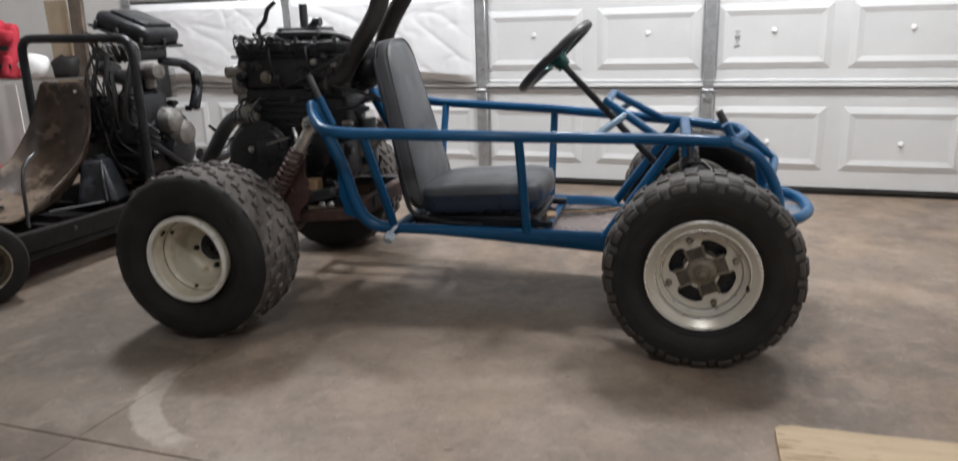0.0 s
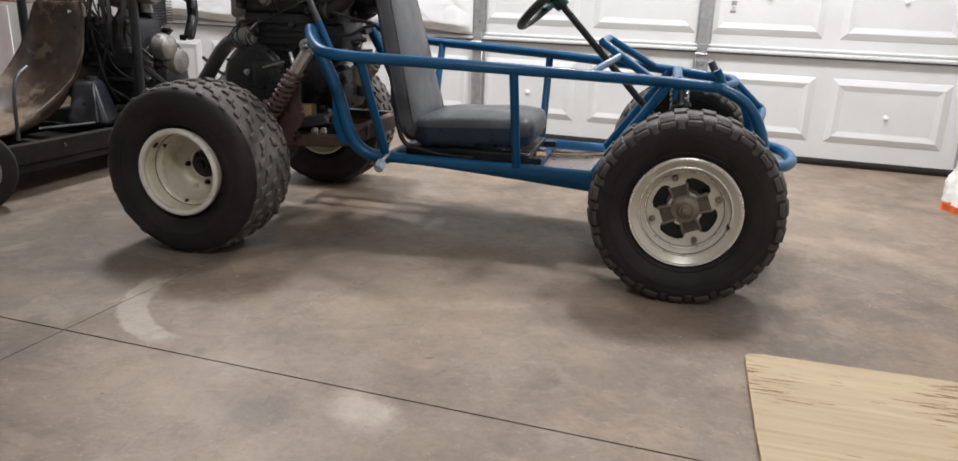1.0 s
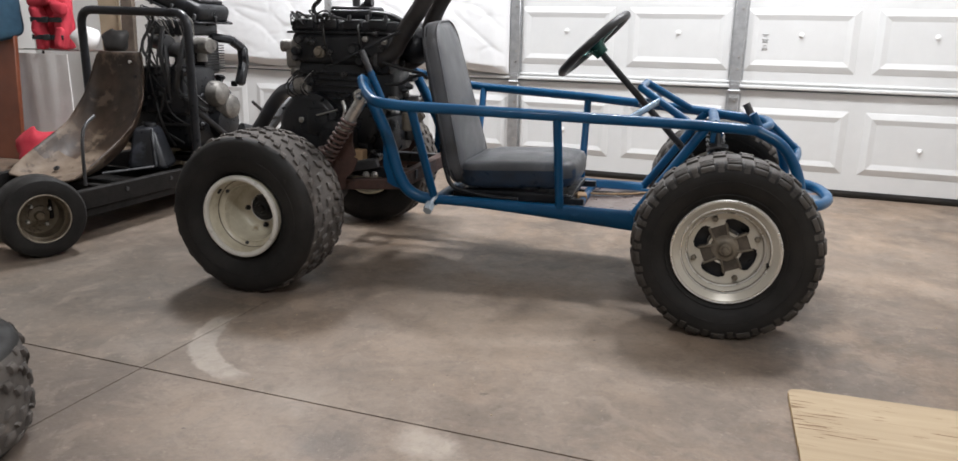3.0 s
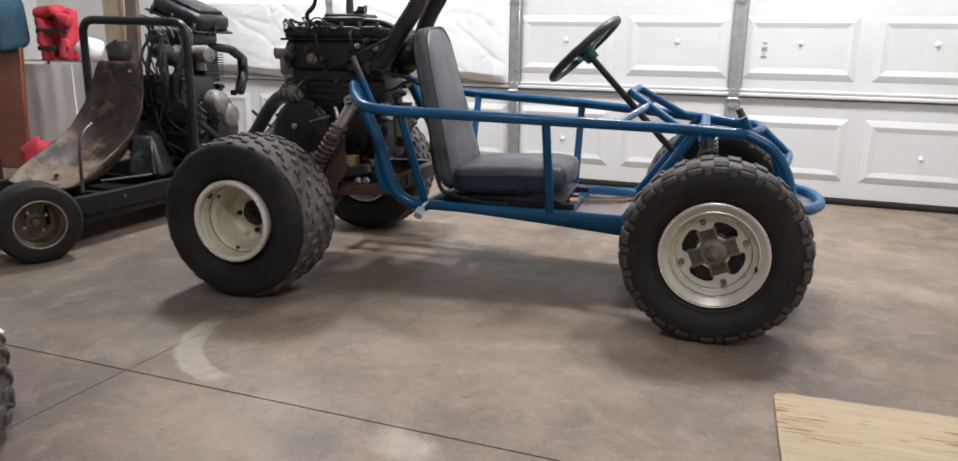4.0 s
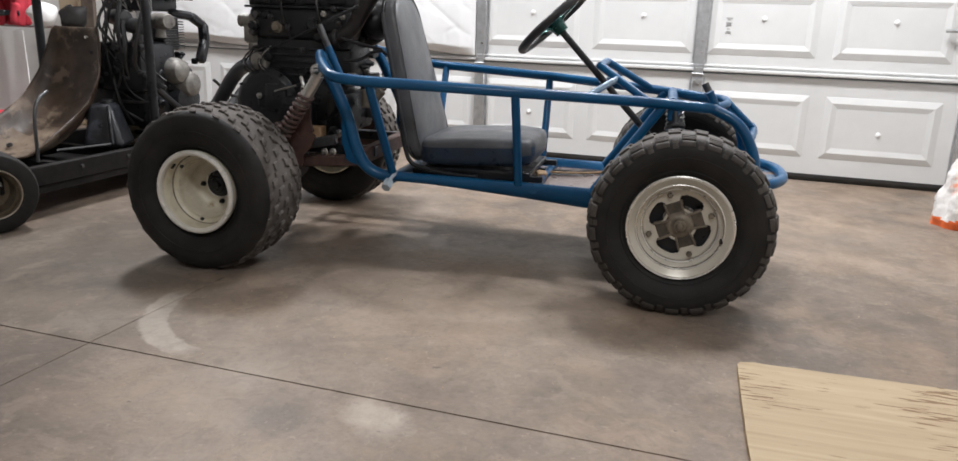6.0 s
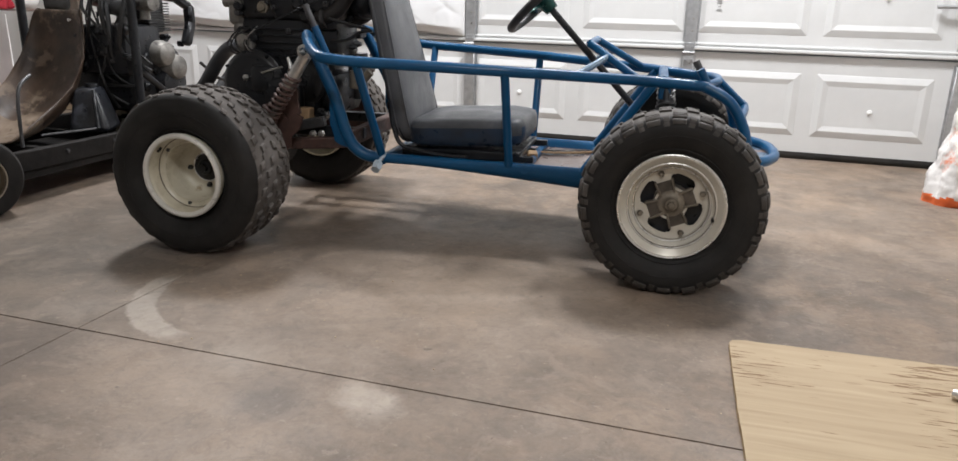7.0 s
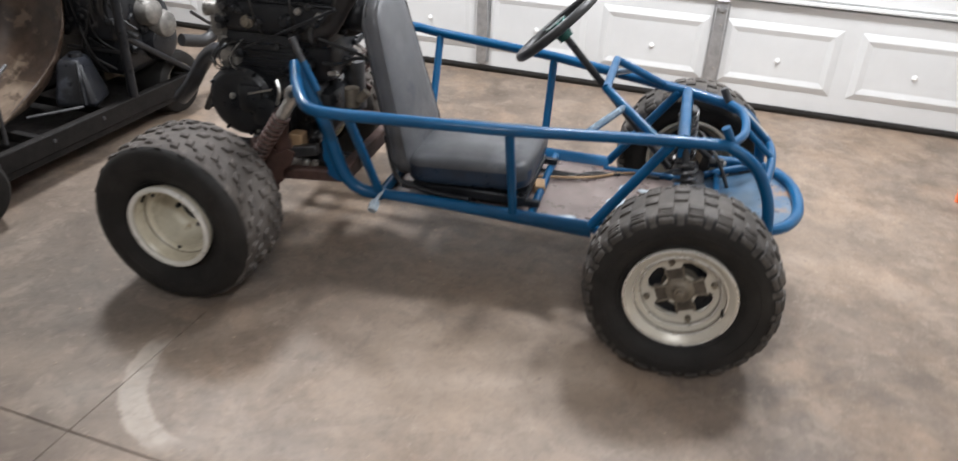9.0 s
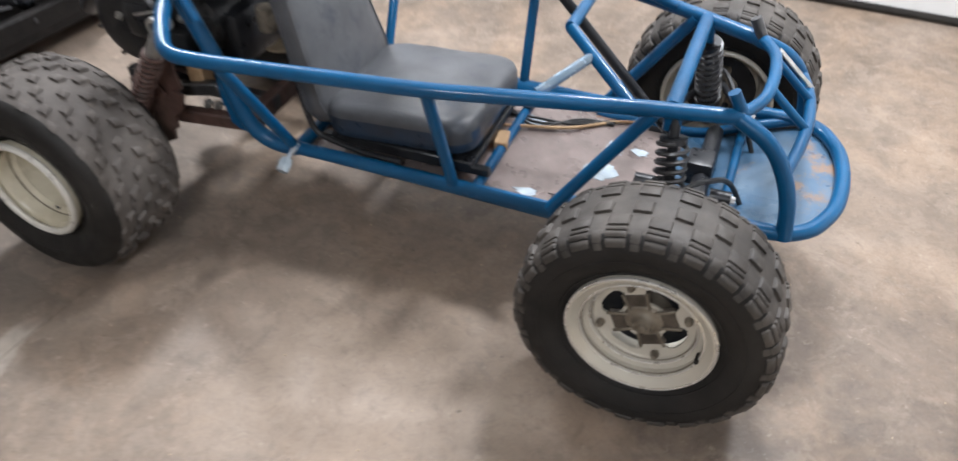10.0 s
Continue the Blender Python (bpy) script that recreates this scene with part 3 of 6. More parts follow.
for k, (xa, xb) in enumerate(((-2.10, -0.94), (-3.28, -2.15))):
    for j, (za, zb) in enumerate(((0.575, 1.06), (1.085, 1.595))):
        ob = mesh_ob("insulation_blanket", blanket(xa, xb, za, zb, 1.7 + k * 3.1 + j), M_FOIL, angle=80)
        tagged(ob, "puffy white plastic-faced insulation batt pressed onto the garage door", "insulation", "door insulation")


# ---- wheels ----
def tyre(parent, R, W, bead, lugs, flat, label, treadmat):
    """Tyre body about the y axis and, as a second mesh, its tread blocks; the foot is pressed flat on the floor."""
    half = W / 2
    stops = ((0.0, 1.0), (0.5, 0.99), (0.8, 0.955), (0.93, 0.86), (0.99, 0.68))

    def radius(w):
        k = abs(w) / half
        for (a, ra), (b, rb) in zip(stops, stops[1:]):
            if k <= b:
                return bead + (R - bead) * (ra + (rb - ra) * (k - a) / (b - a))
        return bead + (R - bead) * 0.68

    def press(bm):
        for v in bm.verts:
            if v.co.z < -flat:
                v.co.y *= 1 + (-flat - v.co.z) * 1.2
                v.co.z = -flat
        bmesh.ops.recalc_face_normals(bm, faces=bm.faces)
        return bm

    prof = [(bead, -half * 0.6), (bead + 0.008, -half * 0.72), (bead + 0.03, -half * 0.86), (bead + (R - bead) * 0.45, -half * 0.97)]
    prof += [(bead + (R - bead) * t, -half * k) for k, t in stops[::-1]]
    prof = prof + [(r, -h) for r, h in prof[-2::-1]]
    bm = B()
    lathe(bm, prof, 72, closed=True)
    # moulding ribs of the sidewall
    for f in bm.faces:
        c = f.calc_center_median()
        if math.hypot(c.x, c.z) > bead + (R - bead) * 0.955:
            f.material_index = 1
    body = part("tyre", press(bm), (M_RUB, treadmat), parent, label)
    for s in (-1, 1):
        for rr in (bead + 0.022, bead + (R - bead) * 0.52):
            w = half * (0.84 if rr < bead + 0.03 else 0.978)
            ring = tube(B(), [(rr * math.cos(a), s * w, rr * math.sin(a)) for a in (2 * math.pi * k / 60 for k in range(60))], 0.0013, closed=True, seg=6)
            part("sidewall_rib", press(ring), M_RUB, parent)
    bm = B()
    for count, off, w0, w1, size, high, skew in lugs:
        for i in range(count):
            a = 2 * math.pi * (i + off) / count
            da = size / R / 2
            top = max(0.7, 1 - 0.009 / size)
            rows = []
            n = 3
            for j in range(n + 1):
                w = w0 + (w1 - w0) * j / n
                r = radius(w)
                e = 0.004
                dr = (radius(w + e) - radius(w - e)) / (2 * e)
                L = math.hypot(1, dr)
                nr, nw = 1 / L, -dr / L
                a0 = a + skew * (j / n - 0.5)
                q = []
                for sa, lift, shr in ((-1, -0.004, 1.0), (-1, high * 0.75, (1 + top) / 2), (-1, high, top), (1, high, top), (1, high * 0.75, (1 + top) / 2), (1, -0.004, 1.0)):
                    ang = a0 + sa * da * shr
                    edge = lift * (0.75 if j in (0, n) and lift > 0 else 1.0)
                    q.append(bm.verts.new(((r + edge * nr) * math.cos(ang), w + edge * nw, (r + edge * nr) * math.sin(ang))))
                rows.append(q)
            for p, q in zip(rows, rows[1:]):
                for k in range(5):
                    bm.faces.new((p[k], p[k + 1], q[k + 1], q[k]))
            bm.faces.new(rows[0])
            bm.faces.new(rows[-1][::-1])
    tread = part("tread", press(bm), treadmat, parent, "dusty moulded rubber tread blocks", 50)
    tread["kind"] = "stuff"
    return body


def rear_wheel(parent, m):
    """Deep-dished cream rim with a wide knobbly tyre; its face looks towards -y."""
    bm = B()
    lathe(bm, [(0.1135, -0.114), (0.1205, -0.118), (0.1242, -0.107), (0.117, -0.1), (0.1125, -0.094), (0.1105, -0.07), (0.107, -0.064), (0.0965, -0.0585), (0.0925, -0.0575), (0.0905, -0.052), (0.084, 0.004), (0.078, 0.017), (0.069, 0.0225), (0.06, 0.0235), (0.045, 0.0235), (0.045, 0.034), (0.082, 0.034), (0.092, 0.0), (0.116, -0.02), (0.112, 0.09), (0.1205, 0.112), (0.126, 0.11), (0.12, 0.09), (0.12, -0.04), (0.118, -0.09), (0.127, -0.1), (0.128, -0.116), (0.1215, -0.121)], 64, closed=True)
    rim = part("wheel", bm, M_RIM, parent, "deep-dished cream painted steel rim")
    rim.matrix_local = m
    part("rim_lip", tube(B(), [(0.121 * math.cos(a), -0.1165, 0.121 * math.sin(a)) for a in (2 * math.pi * k / 64 for k in range(64))], 0.0085, closed=True, seg=8), M_RIMEDGE, rim, "scuffed bright rim edge")
    part("rim_step", tube(B(), [(0.0935 * math.cos(a), -0.0585, 0.0935 * math.sin(a)) for a in (2 * math.pi * k / 64 for k in range(64))], 0.0028, closed=True, seg=8), M_RIM, rim)
    # dark ring drawn in as shade under the rim step
    part("groove_shade", tube(B(), [(0.1095 * math.cos(a), -0.0675, 0.1095 * math.sin(a)) for a in (2 * math.pi * k / 64 for k in range(64))], 0.002, closed=True, seg=6), M_CAST, rim, "thin brown line put in as groove shade")
    L = []
    for w, off, sz, wd, hi in ((-0.096, 0.0, 0.026, 0.016, 0.004), (0.096, 0.5, 0.026, 0.016, 0.004), (-0.074, 0.5, 0.024, 0.022, 0.0085), (0.074, 0.0, 0.024, 0.022, 0.0085), (-0.044, 0.15, 0.022, 0.026, 0.0085), (0.044, 0.65, 0.022, 0.026, 0.0085), (-0.014, 0.6, 0.026, 0.02, 0.0085), (0.016, 0.1, 0.026, 0.02, 0.0085)):
        L.append((20, off, w - wd / 2, w + wd / 2, sz, hi, 0.03 if w < 0 else -0.03))
    for w, off in ((-0.058, 0.85), (0.058, 0.35)):
        L.append((20, off, w - 0.006, w + 0.006, 0.014, 0.0075, 0.03))
    tyre(rim, 0.25, 0.255, 0.118, L, 0.25, "wide knobbly black all-terrain tyre", M_TREAD)
    bm = B()
    lathe(bm, [(0.0, -0.008), (0.011, -0.007), (0.013, 0.004), (0.022, 0.006), (0.026, 0.012), (0.04, 0.015), (0.0425, 0.02), (0.0425, 0.04)], 28)
    part("hub", bm, M_BLK, rim, "black greasy axle hub")
    part("hub_ring", tube(B(), [(0.045 * math.cos(a), 0.0225, 0.045 * math.sin(a)) for a in (2 * math.pi * k / 40 for k in range(40))], 0.0028, closed=True, seg=8), M_LIP, rim, "bright worn ring")
    for k in range(4):
        a = radians(5 + 90 * k)
        bm = B()
        lathe(bm, [(0.0, -0.012), (0.006, -0.011), (0.0085, -0.004), (0.0085, 0.02)], 6, Matrix.Translation((0.0575 * math.cos(a), 0.022, 0.0575 * math.sin(a))))
        part("wheel_nut", bm, M_BLK, rim)
    for k in range(3):
        a = radians(20 + 120 * k)
        bm = B()
        lathe(bm, [(0.0, -0.004), (0.006, -0.003), (0.007, 0.003)], 10, Matrix.Translation((0.1 * math.cos(a), -0.06, 0.1 * math.sin(a))))
        part("bolt", bm, M_GREY, rim)
    bm = B()
    rod(bm, (0.11 * math.cos(2.4), -0.09, 0.11 * math.sin(2.4)), (0.102 * math.cos(2.4), -0.112, 0.102 * math.sin(2.4)), 0.004)
    part("valve", bm, M_RUB, rim)
    return rim


def front_wheel(parent, m):
    """Shallow silver rim with four openings over a cast hub; its face looks towards -y."""
    bm = B()
    lathe(bm, [(0.122, -0.0665), (0.128, -0.0715), (0.138, -0.0785), (0.1445, -0.0775), (0.1465, -0.073), (0.145, -0.064), (0.138, -0.05), (0.136, 0.05), (0.146, 0.07), (0.146, 0.078), (0.138, 0.076), (0.13, 0.05), (0.126, -0.03), (0.117, -0.046), (0.1165, -0.058), (0.119, -0.0645)], 64, closed=True)
    rim = part("wheel", bm, M_RIMF, parent, "stepped silver painted steel rim")
    rim.matrix_local = m
    for rr, yy, th in ((0.1435, -0.0765, 0.003), (0.1185, -0.0655, 0.0022), (0.104, -0.0445, 0.0024)):
        part("rim_lip" if rr > 0.13 else "rim_step", tube(B(), [(rr * math.cos(a), yy, rr * math.sin(a)) for a in (2 * math.pi * k / 64 for k in range(64))], th, closed=True, seg=8), M_LIP, rim)
    part("rim_lip", tube(B(), [(0.142 * math.cos(a), 0.0775, 0.142 * math.sin(a)) for a in (2 * math.pi * k / 64 for k in range(64))], 0.0065, closed=True, seg=8), M_RIMF, rim)
    # dark rings put the step grooves' shade into colour
    for rr, yy in ((0.1165, -0.06), (0.1015, -0.0385)):
        part("groove_shade", tube(B(), [(rr * math.cos(a), yy, rr * math.sin(a)) for a in (2 * math.pi * k / 64 for k in range(64))], 0.0014, closed=True, seg=6), M_CAST, rim, "thin brown line put in as groove shade")
    # disc with four kidney openings
    bm = B()
    seg, rad = 160, (0.036, 0.046, 0.049, 0.052, 0.056, 0.06, 0.065, 0.07, 0.075, 0.079, 0.083, 0.086, 0.089, 0.092, 0.098, 0.104, 0.114, 0.1245)
    dep = (-0.03,) + (-0.031,) * 10 + (-0.0315, -0.0318, -0.032, -0.0335, -0.0435, -0.0465, -0.052)
    grid = []
    for side in (0, 1):
        gs = []
        for r, d in zip(rad, dep):
            gs.append([bm.verts.new((r * math.cos(2 * math.pi * k / seg), d + 0.005 * side, r * math.sin(2 * math.pi * k / seg))) for k in range(seg)])
        grid.append(gs)

    def hole(i, k):
        a = (360 * (k + 0.5) / seg - 22) % 90 - 45
        rm = (rad[i] + rad[i + 1]) / 2
        return (abs(a) / (27 + 240 * (rm - 0.066))) ** 2.8 + (abs(rm - 0.066) / 0.0205) ** 2.6 < 1

    for i in range(len(rad) - 1):
        for k in range(seg):
            if hole(i, k):
                continue
            k2 = (k + 1) % seg
            f, bk = grid[0], grid[1]
            bm.faces.new((f[i][k], f[i][k2], f[i + 1][k2], f[i + 1][k]))
            bm.faces.new((bk[i][k], bk[i + 1][k], bk[i + 1][k2], bk[i][k2]))
            if i == 0 or hole(i - 1, k):
                bm.faces.new((f[i][k], bk[i][k], bk[i][k2], f[i][k2]))
            if i + 1 < len(rad) - 1 and hole(i + 1, k):
                bm.faces.new((f[i + 1][k], f[i + 1][k2], bk[i + 1][k2], bk[i + 1][k]))
            if hole(i, (k - 1) % seg):
                bm.faces.new((f[i][k], f[i + 1][k], bk[i + 1][k], bk[i][k]))
            if hole(i, k2):
                bm.faces.new((f[i][k2], bk[i][k2], bk[i + 1][k2], f[i + 1][k2]))
    bmesh.ops.recalc_face_normals(bm, faces=bm.faces)
    part("disc", bm, M_RIMF, rim, "stepped silver disc with four openings")
    L = []
    n = 22
    for w, off, sz, wd, hi in ((-0.044, 0.5, 0.041, 0.025, 0.0062), (0.044, 0.0, 0.041, 0.025, 0.0062), (-0.006, 0.02, 0.036, 0.028, 0.0075)):
        L.append((n, off, w - wd / 2, w + wd / 2, sz, hi, 0.0))
    for s, off in ((-1, 0.5), (1, 0.0)):
        L.append((n, off + 0.5, s * 0.08 - 0.012, s * 0.08 + 0.012, 0.02, 0.0025, 0.0))
        for w in (0.0655, 0.077, 0.0868):
            L.append((n, off, s * w - 0.0036, s * w + 0.0036, 0.041, 0.0052, 0.0))
    tyre(rim, 0.252, 0.19, 0.138, L, 0.25, "black all-terrain tyre with chunky shoulder blocks", M_TREADF)
    bm = B()
    lathe(bm, [(0.0, -0.052), (0.016, -0.051), (0.019, -0.046), (0.02, -0.042), (0.026, -0.037), (0.034, -0.036), (0.04, -0.03), (0.046, -0.026), (0.046, 0.05)], 28)
    part("hub", bm, M_CAST, rim, "dirty cast hub with four arms")
    for k in range(4):
        mm = pose(0, 0, 0, 0, -(22 + 90 * k), 0)
        bm = B()
        box(bm, 0.05, -0.027, 0, 0.036, 0.012, 0.049, 0.005, mm, 1)
        for v in bm.verts:
            q = mm.inverted() @ v.co
            q.z *= 1.0 + 4.0 * (q.x - 0.031)
            v.co = mm @ q
        # solid arm in a dark colour that holds its pocket's shade
        part("hub_arm", bm, M_POCKET, rim, "dirty cast hub arm, darkened for a sunk pocket")
        for e in (-1, 1):
            bm = B()
            bar(bm, mm @ Vector((0.026, -0.0345, 0.019 * e)), mm @ Vector((0.069, -0.0345, 0.0235 * e)), 0.0055, 0.006, 0.0015)
            part("hub_rib", bm, M_CAST, rim)
    bm = B()
    lathe(bm, [(0.0, -0.06), (0.009, -0.059), (0.0115, -0.053), (0.0115, -0.04)], 6)
    part("axle_nut", bm, M_CAST, rim)
    bm = B()
    lathe(bm, [(0.05, 0.0), (0.094, -0.002), (0.097, 0.01), (0.05, 0.012)], 32, closed=True)
    part("brake_drum", bm, M_BLK, rim)
    for k in range(4):
        a = radians(22 + 90 * k)
        bm = B()
        lathe(bm, [(0.0, -0.052), (0.006, -0.051), (0.0085, -0.044), (0.009, -0.036)], 6, Matrix.Translation((0.088 * math.cos(a), 0.005, 0.088 * math.sin(a))))
        part("wheel_nut", bm, M_CAST, rim)
    bm = B()
    rod(bm, (0.113, -0.05, -0.03), (0.111, -0.074, -0.03), 0.0045)
    part("valve", bm, M_RUB, rim)
    return rim

# ---- the blue buggy ----
buggy = thing("buggy", pose(0, -1.745, 0, 0, 0, 5), "unfinished blue tube-frame off-road buggy with bare engine and grey seat", "buggy")
T = 0.0165


def both(name, pts, r, material, fil=0.03, label="", seg=12):
    """The same tube on the near and the far side."""
    for s in (1, -1):
        part(name, tube(B(), [(u, v * s, z) for u, v, z in pts], r, fil, seg), material, buggy, label)


both("upper_rail", [(-0.80, -0.25, 0.655), (-0.745, -0.36, 0.63), (-0.675, -0.45, 0.603), (-0.595, -0.436, 0.594), (-0.13, -0.35, 0.576), (0.29, -0.222, 0.554), (0.455, -0.17, 0.54)], T, M_BLUE, 0.05)
for s in (1, -1):
    bm, rings = B(), []
    for k in range(25):
        q = k / 24
        drop = 0.042 * max(0.0, (q - 0.22) / 0.78) ** 1.2
        mid, high, lean = 0.2715 - 0.0075 * q - drop / 2, T + drop / 2, 0.42 * drop * s
        rings.append([bm.verts.new((-0.585 + 0.69 * q, -(0.248 - 0.008 * q) * s + T * math.cos(a) + lean * (1 - math.sin(a)), mid + high * math.sin(a))) for a in (2 * math.pi * n / 18 for n in range(18))])
    for a, b in zip(rings, rings[1:]):
        for n in range(18):
            bm.faces.new((a[n], a[(n + 1) % 18], b[(n + 1) % 18], b[n]))
    bm.faces.new(rings[0][::-1])
    bm.faces.new(rings[-1])
    bmesh.ops.recalc_face_normals(bm, faces=bm.faces)
    part("lower_rail", bm, M_BLUE, buggy, "blue side sill deepening towards the front")
both("rear_upright", [(-0.80, -0.25, 0.655), (-0.704, -0.265, 0.47), (-0.676, -0.265, 0.365), (-0.648, -0.262, 0.305), (-0.605, -0.256, 0.276), (-0.55, -0.25, 0.270)], T * 1.2, M_BLUE, 0.06)
both("seat_upright", [(-0.566, -0.43, 0.592), (-0.55, -0.25, 0.275)], 0.0135, M_BLUE)
both("side_post", [(-0.132, -0.35, 0.572), (-0.13, -0.246, 0.275)], 0.0135, M_BLUE)
both("front_diagonal", [(0.102, -0.24, 0.264), (0.30, -0.213, 0.548)], 0.0145, M_BLUE)
both("nose_upright", [(0.445, -0.172, 0.54), (0.525, -0.19, 0.505), (0.575, -0.215, 0.42), (0.588, -0.228, 0.32)], T, M_BLUE, 0.07)
both("steering_hoop_leg", [(0.095, -0.14, 0.652), (0.245, -0.228, 0.562)], 0.0125, M_BLUE)
both("hoop_brace", [(0.155, -0.175, 0.618), (0.07, -0.265, 0.566)], 0.0105, M_BRACE, label="thin pale blue-silver brace, glint put into its colour")
for s in (1, -1):
    bm = B()
    rod(bm, (0.455, -0.165 * s, 0.545), (0.43, -0.168 * s, 0.59), 0.0125)
    part("stub_tube", bm, M_BLUE if s > 0 else M_GREY, buggy, "stub of a cut tube")
    bm = B()
    rod(bm, (-0.748, -0.30 * s, 0.68), (-0.778, -0.30 * s, 0.748), 0.0105)
    part("upper_stub_tube", bm, M_GREY, buggy, "bare steel cut tube leaning back")
    bm = B()
    rod(bm, (-0.712, -0.30 * s, 0.60), (-0.749, -0.30 * s, 0.683), 0.0112)
    part("stub_socket", bm, M_BLUE, buggy, "blue painted foot of the cut tube")
    bm = B()
    f = [(-0.712, 0.485), (-0.676, 0.375), (-0.66, 0.33), (-0.635, 0.295), (-0.61, 0.272), (-0.638, 0.283), (-0.66, 0.303), (-0.69, 0.311), (-0.707, 0.322), (-0.71, 0.345), (-0.721, 0.375), (-0.72, 0.445)]
    a = [bm.verts.new((u, -0.273 * s, z)) for u, z in f]
    b = [bm.verts.new((u, -0.263 * s, z)) for u, z in f]
    bm.faces.new(a)
    bm.faces.new(b[::-1])
    for k in range(len(f)):
        bm.faces.new((a[k], b[k], b[(k + 1) % len(f)], a[(k + 1) % len(f)]))
    bmesh.ops.recalc_face_normals(bm, faces=bm.faces)
    part("gusset_plate", bm, M_BLUE, buggy, "blue welded gusset plate")
for name, pts, r in (
    ("steering_hoop", [(0.095, -0.14, 0.652), (0.095, 0.14, 0.652)], 0.0125),
    ("front_crossbar", [(0.325, -0.205, 0.553), (0.325, 0.205, 0.553)], T),
    ("upper_nose_bow", [(0.455, -0.165, 0.545), (0.49, -0.10, 0.548), (0.498, 0.0, 0.55), (0.49, 0.10, 0.548), (0.455, 0.165, 0.545)], 0.0125),
    ("lower_nose_bow", [(0.558, -0.205, 0.455), (0.578, -0.10, 0.468), (0.585, 0.0, 0.472), (0.578, 0.10, 0.468), (0.558, 0.205, 0.455)], 0.0125),
    ("floor_crossbar", [(-0.55, -0.25, 0.265), (-0.55, 0.25, 0.265)], T),
    ("floor_crossbar", [(-0.08, -0.25, 0.262), (-0.08, 0.25, 0.262)], 0.013),
    ("front_floor_crossbar", [(0.115, -0.225, 0.242), (0.115, 0.225, 0.242)], 0.012),
):
    part(name, tube(B(), pts, r, 0.05), M_BLUE, buggy)
for v in (-0.06, 0.06):
    part("nose_rung", tube(B(), [(0.496, v, 0.55), (0.582, v, 0.472)], 0.009), M_BLUE, buggy)
bm = B()
box(bm, 0, 0, 0, 0.004, 0.02, 0.12, 0.001, pose(0.54, 0.115, 0.51, 0, -48, 0), 1)
part("strap", bm, M_STEEL, buggy, "bright flat steel strap")
bump = [(0.50, -0.225), (0.59, -0.225), (0.64, -0.19), (0.68, -0.11), (0.692, 0.0), (0.68, 0.11), (0.64, 0.19), (0.59, 0.225), (0.44, 0.225)]
part("bumper_ring", tube(B(), [(u, v, 0.326) for u, v in bump], T, 0.06), M_BLUE, buggy)


def sheet(rows, t=0.004):
    """Folded sheet metal from cross lines of points, with thickness."""
    bm = B()
    V = [[bm.verts.new(p) for p in r] for r in rows]
    for a, b in zip(V, V[1:]):
        for k in range(len(a) - 1):
            bm.faces.new((a[k], a[k + 1], b[k + 1], b[k]))
    bmesh.ops.recalc_face_normals(bm, faces=bm.faces)
    bmesh.ops.solidify(bm, geom=bm.faces[:], thickness=t)
    return bm


nose = [(0.33, 0.165, 0.258), (0.42, 0.18, 0.27), (0.5, 0.20, 0.29), (0.585, 0.215, 0.31), (0.635, 0.185, 0.313), (0.672, 0.11, 0.315), (0.686, 0.03, 0.316)]
part("nose_pan", sheet([[(u, w * k / 4, z) for k in range(-4, 5)] for u, w, z in nose]), M_BLUEPAN, buggy, "blue painted worn sheet-metal nose pan", 60)
part("pan_crossbar", tube(B(), [(0.46, -0.18, 0.292), (0.46, 0.2, 0.292)], 0.010), M_BLUE, buggy)
bm = B()
box(bm, -0.24, 0, 0.252, 0.66, 0.43, 0.004)
box(bm, 0.21, 0, 0.256, 0.26, 0.36, 0.004)
part("floor_pan", bm, M_PAN, buggy, "scuffed bare steel floor pan with rust and paint")
for s in (1, -1):
    part("nose_rail", tube(B(), [(0.10, -0.19 * s, 0.255), (0.36, -0.17 * s, 0.265), (0.50, -0.20 * s, 0.31), (0.57, -0.225 * s, 0.32)], 0.0125, 0.05), M_BLUE, buggy)
# fuel and brake lines lying on the pan
for k in range(3):
    pts = [(-0.14, 0.1 + 0.02 * k, 0.262), (-0.03, 0.10 - 0.03 * k, 0.264), (0.06, 0.1 + 0.02 * k, 0.264), (0.152, 0.16 - 0.01 * k, 0.264)]
    part("cable", tube(B(), pts, 0.004, 0.08, 6), M_HOSE, buggy)
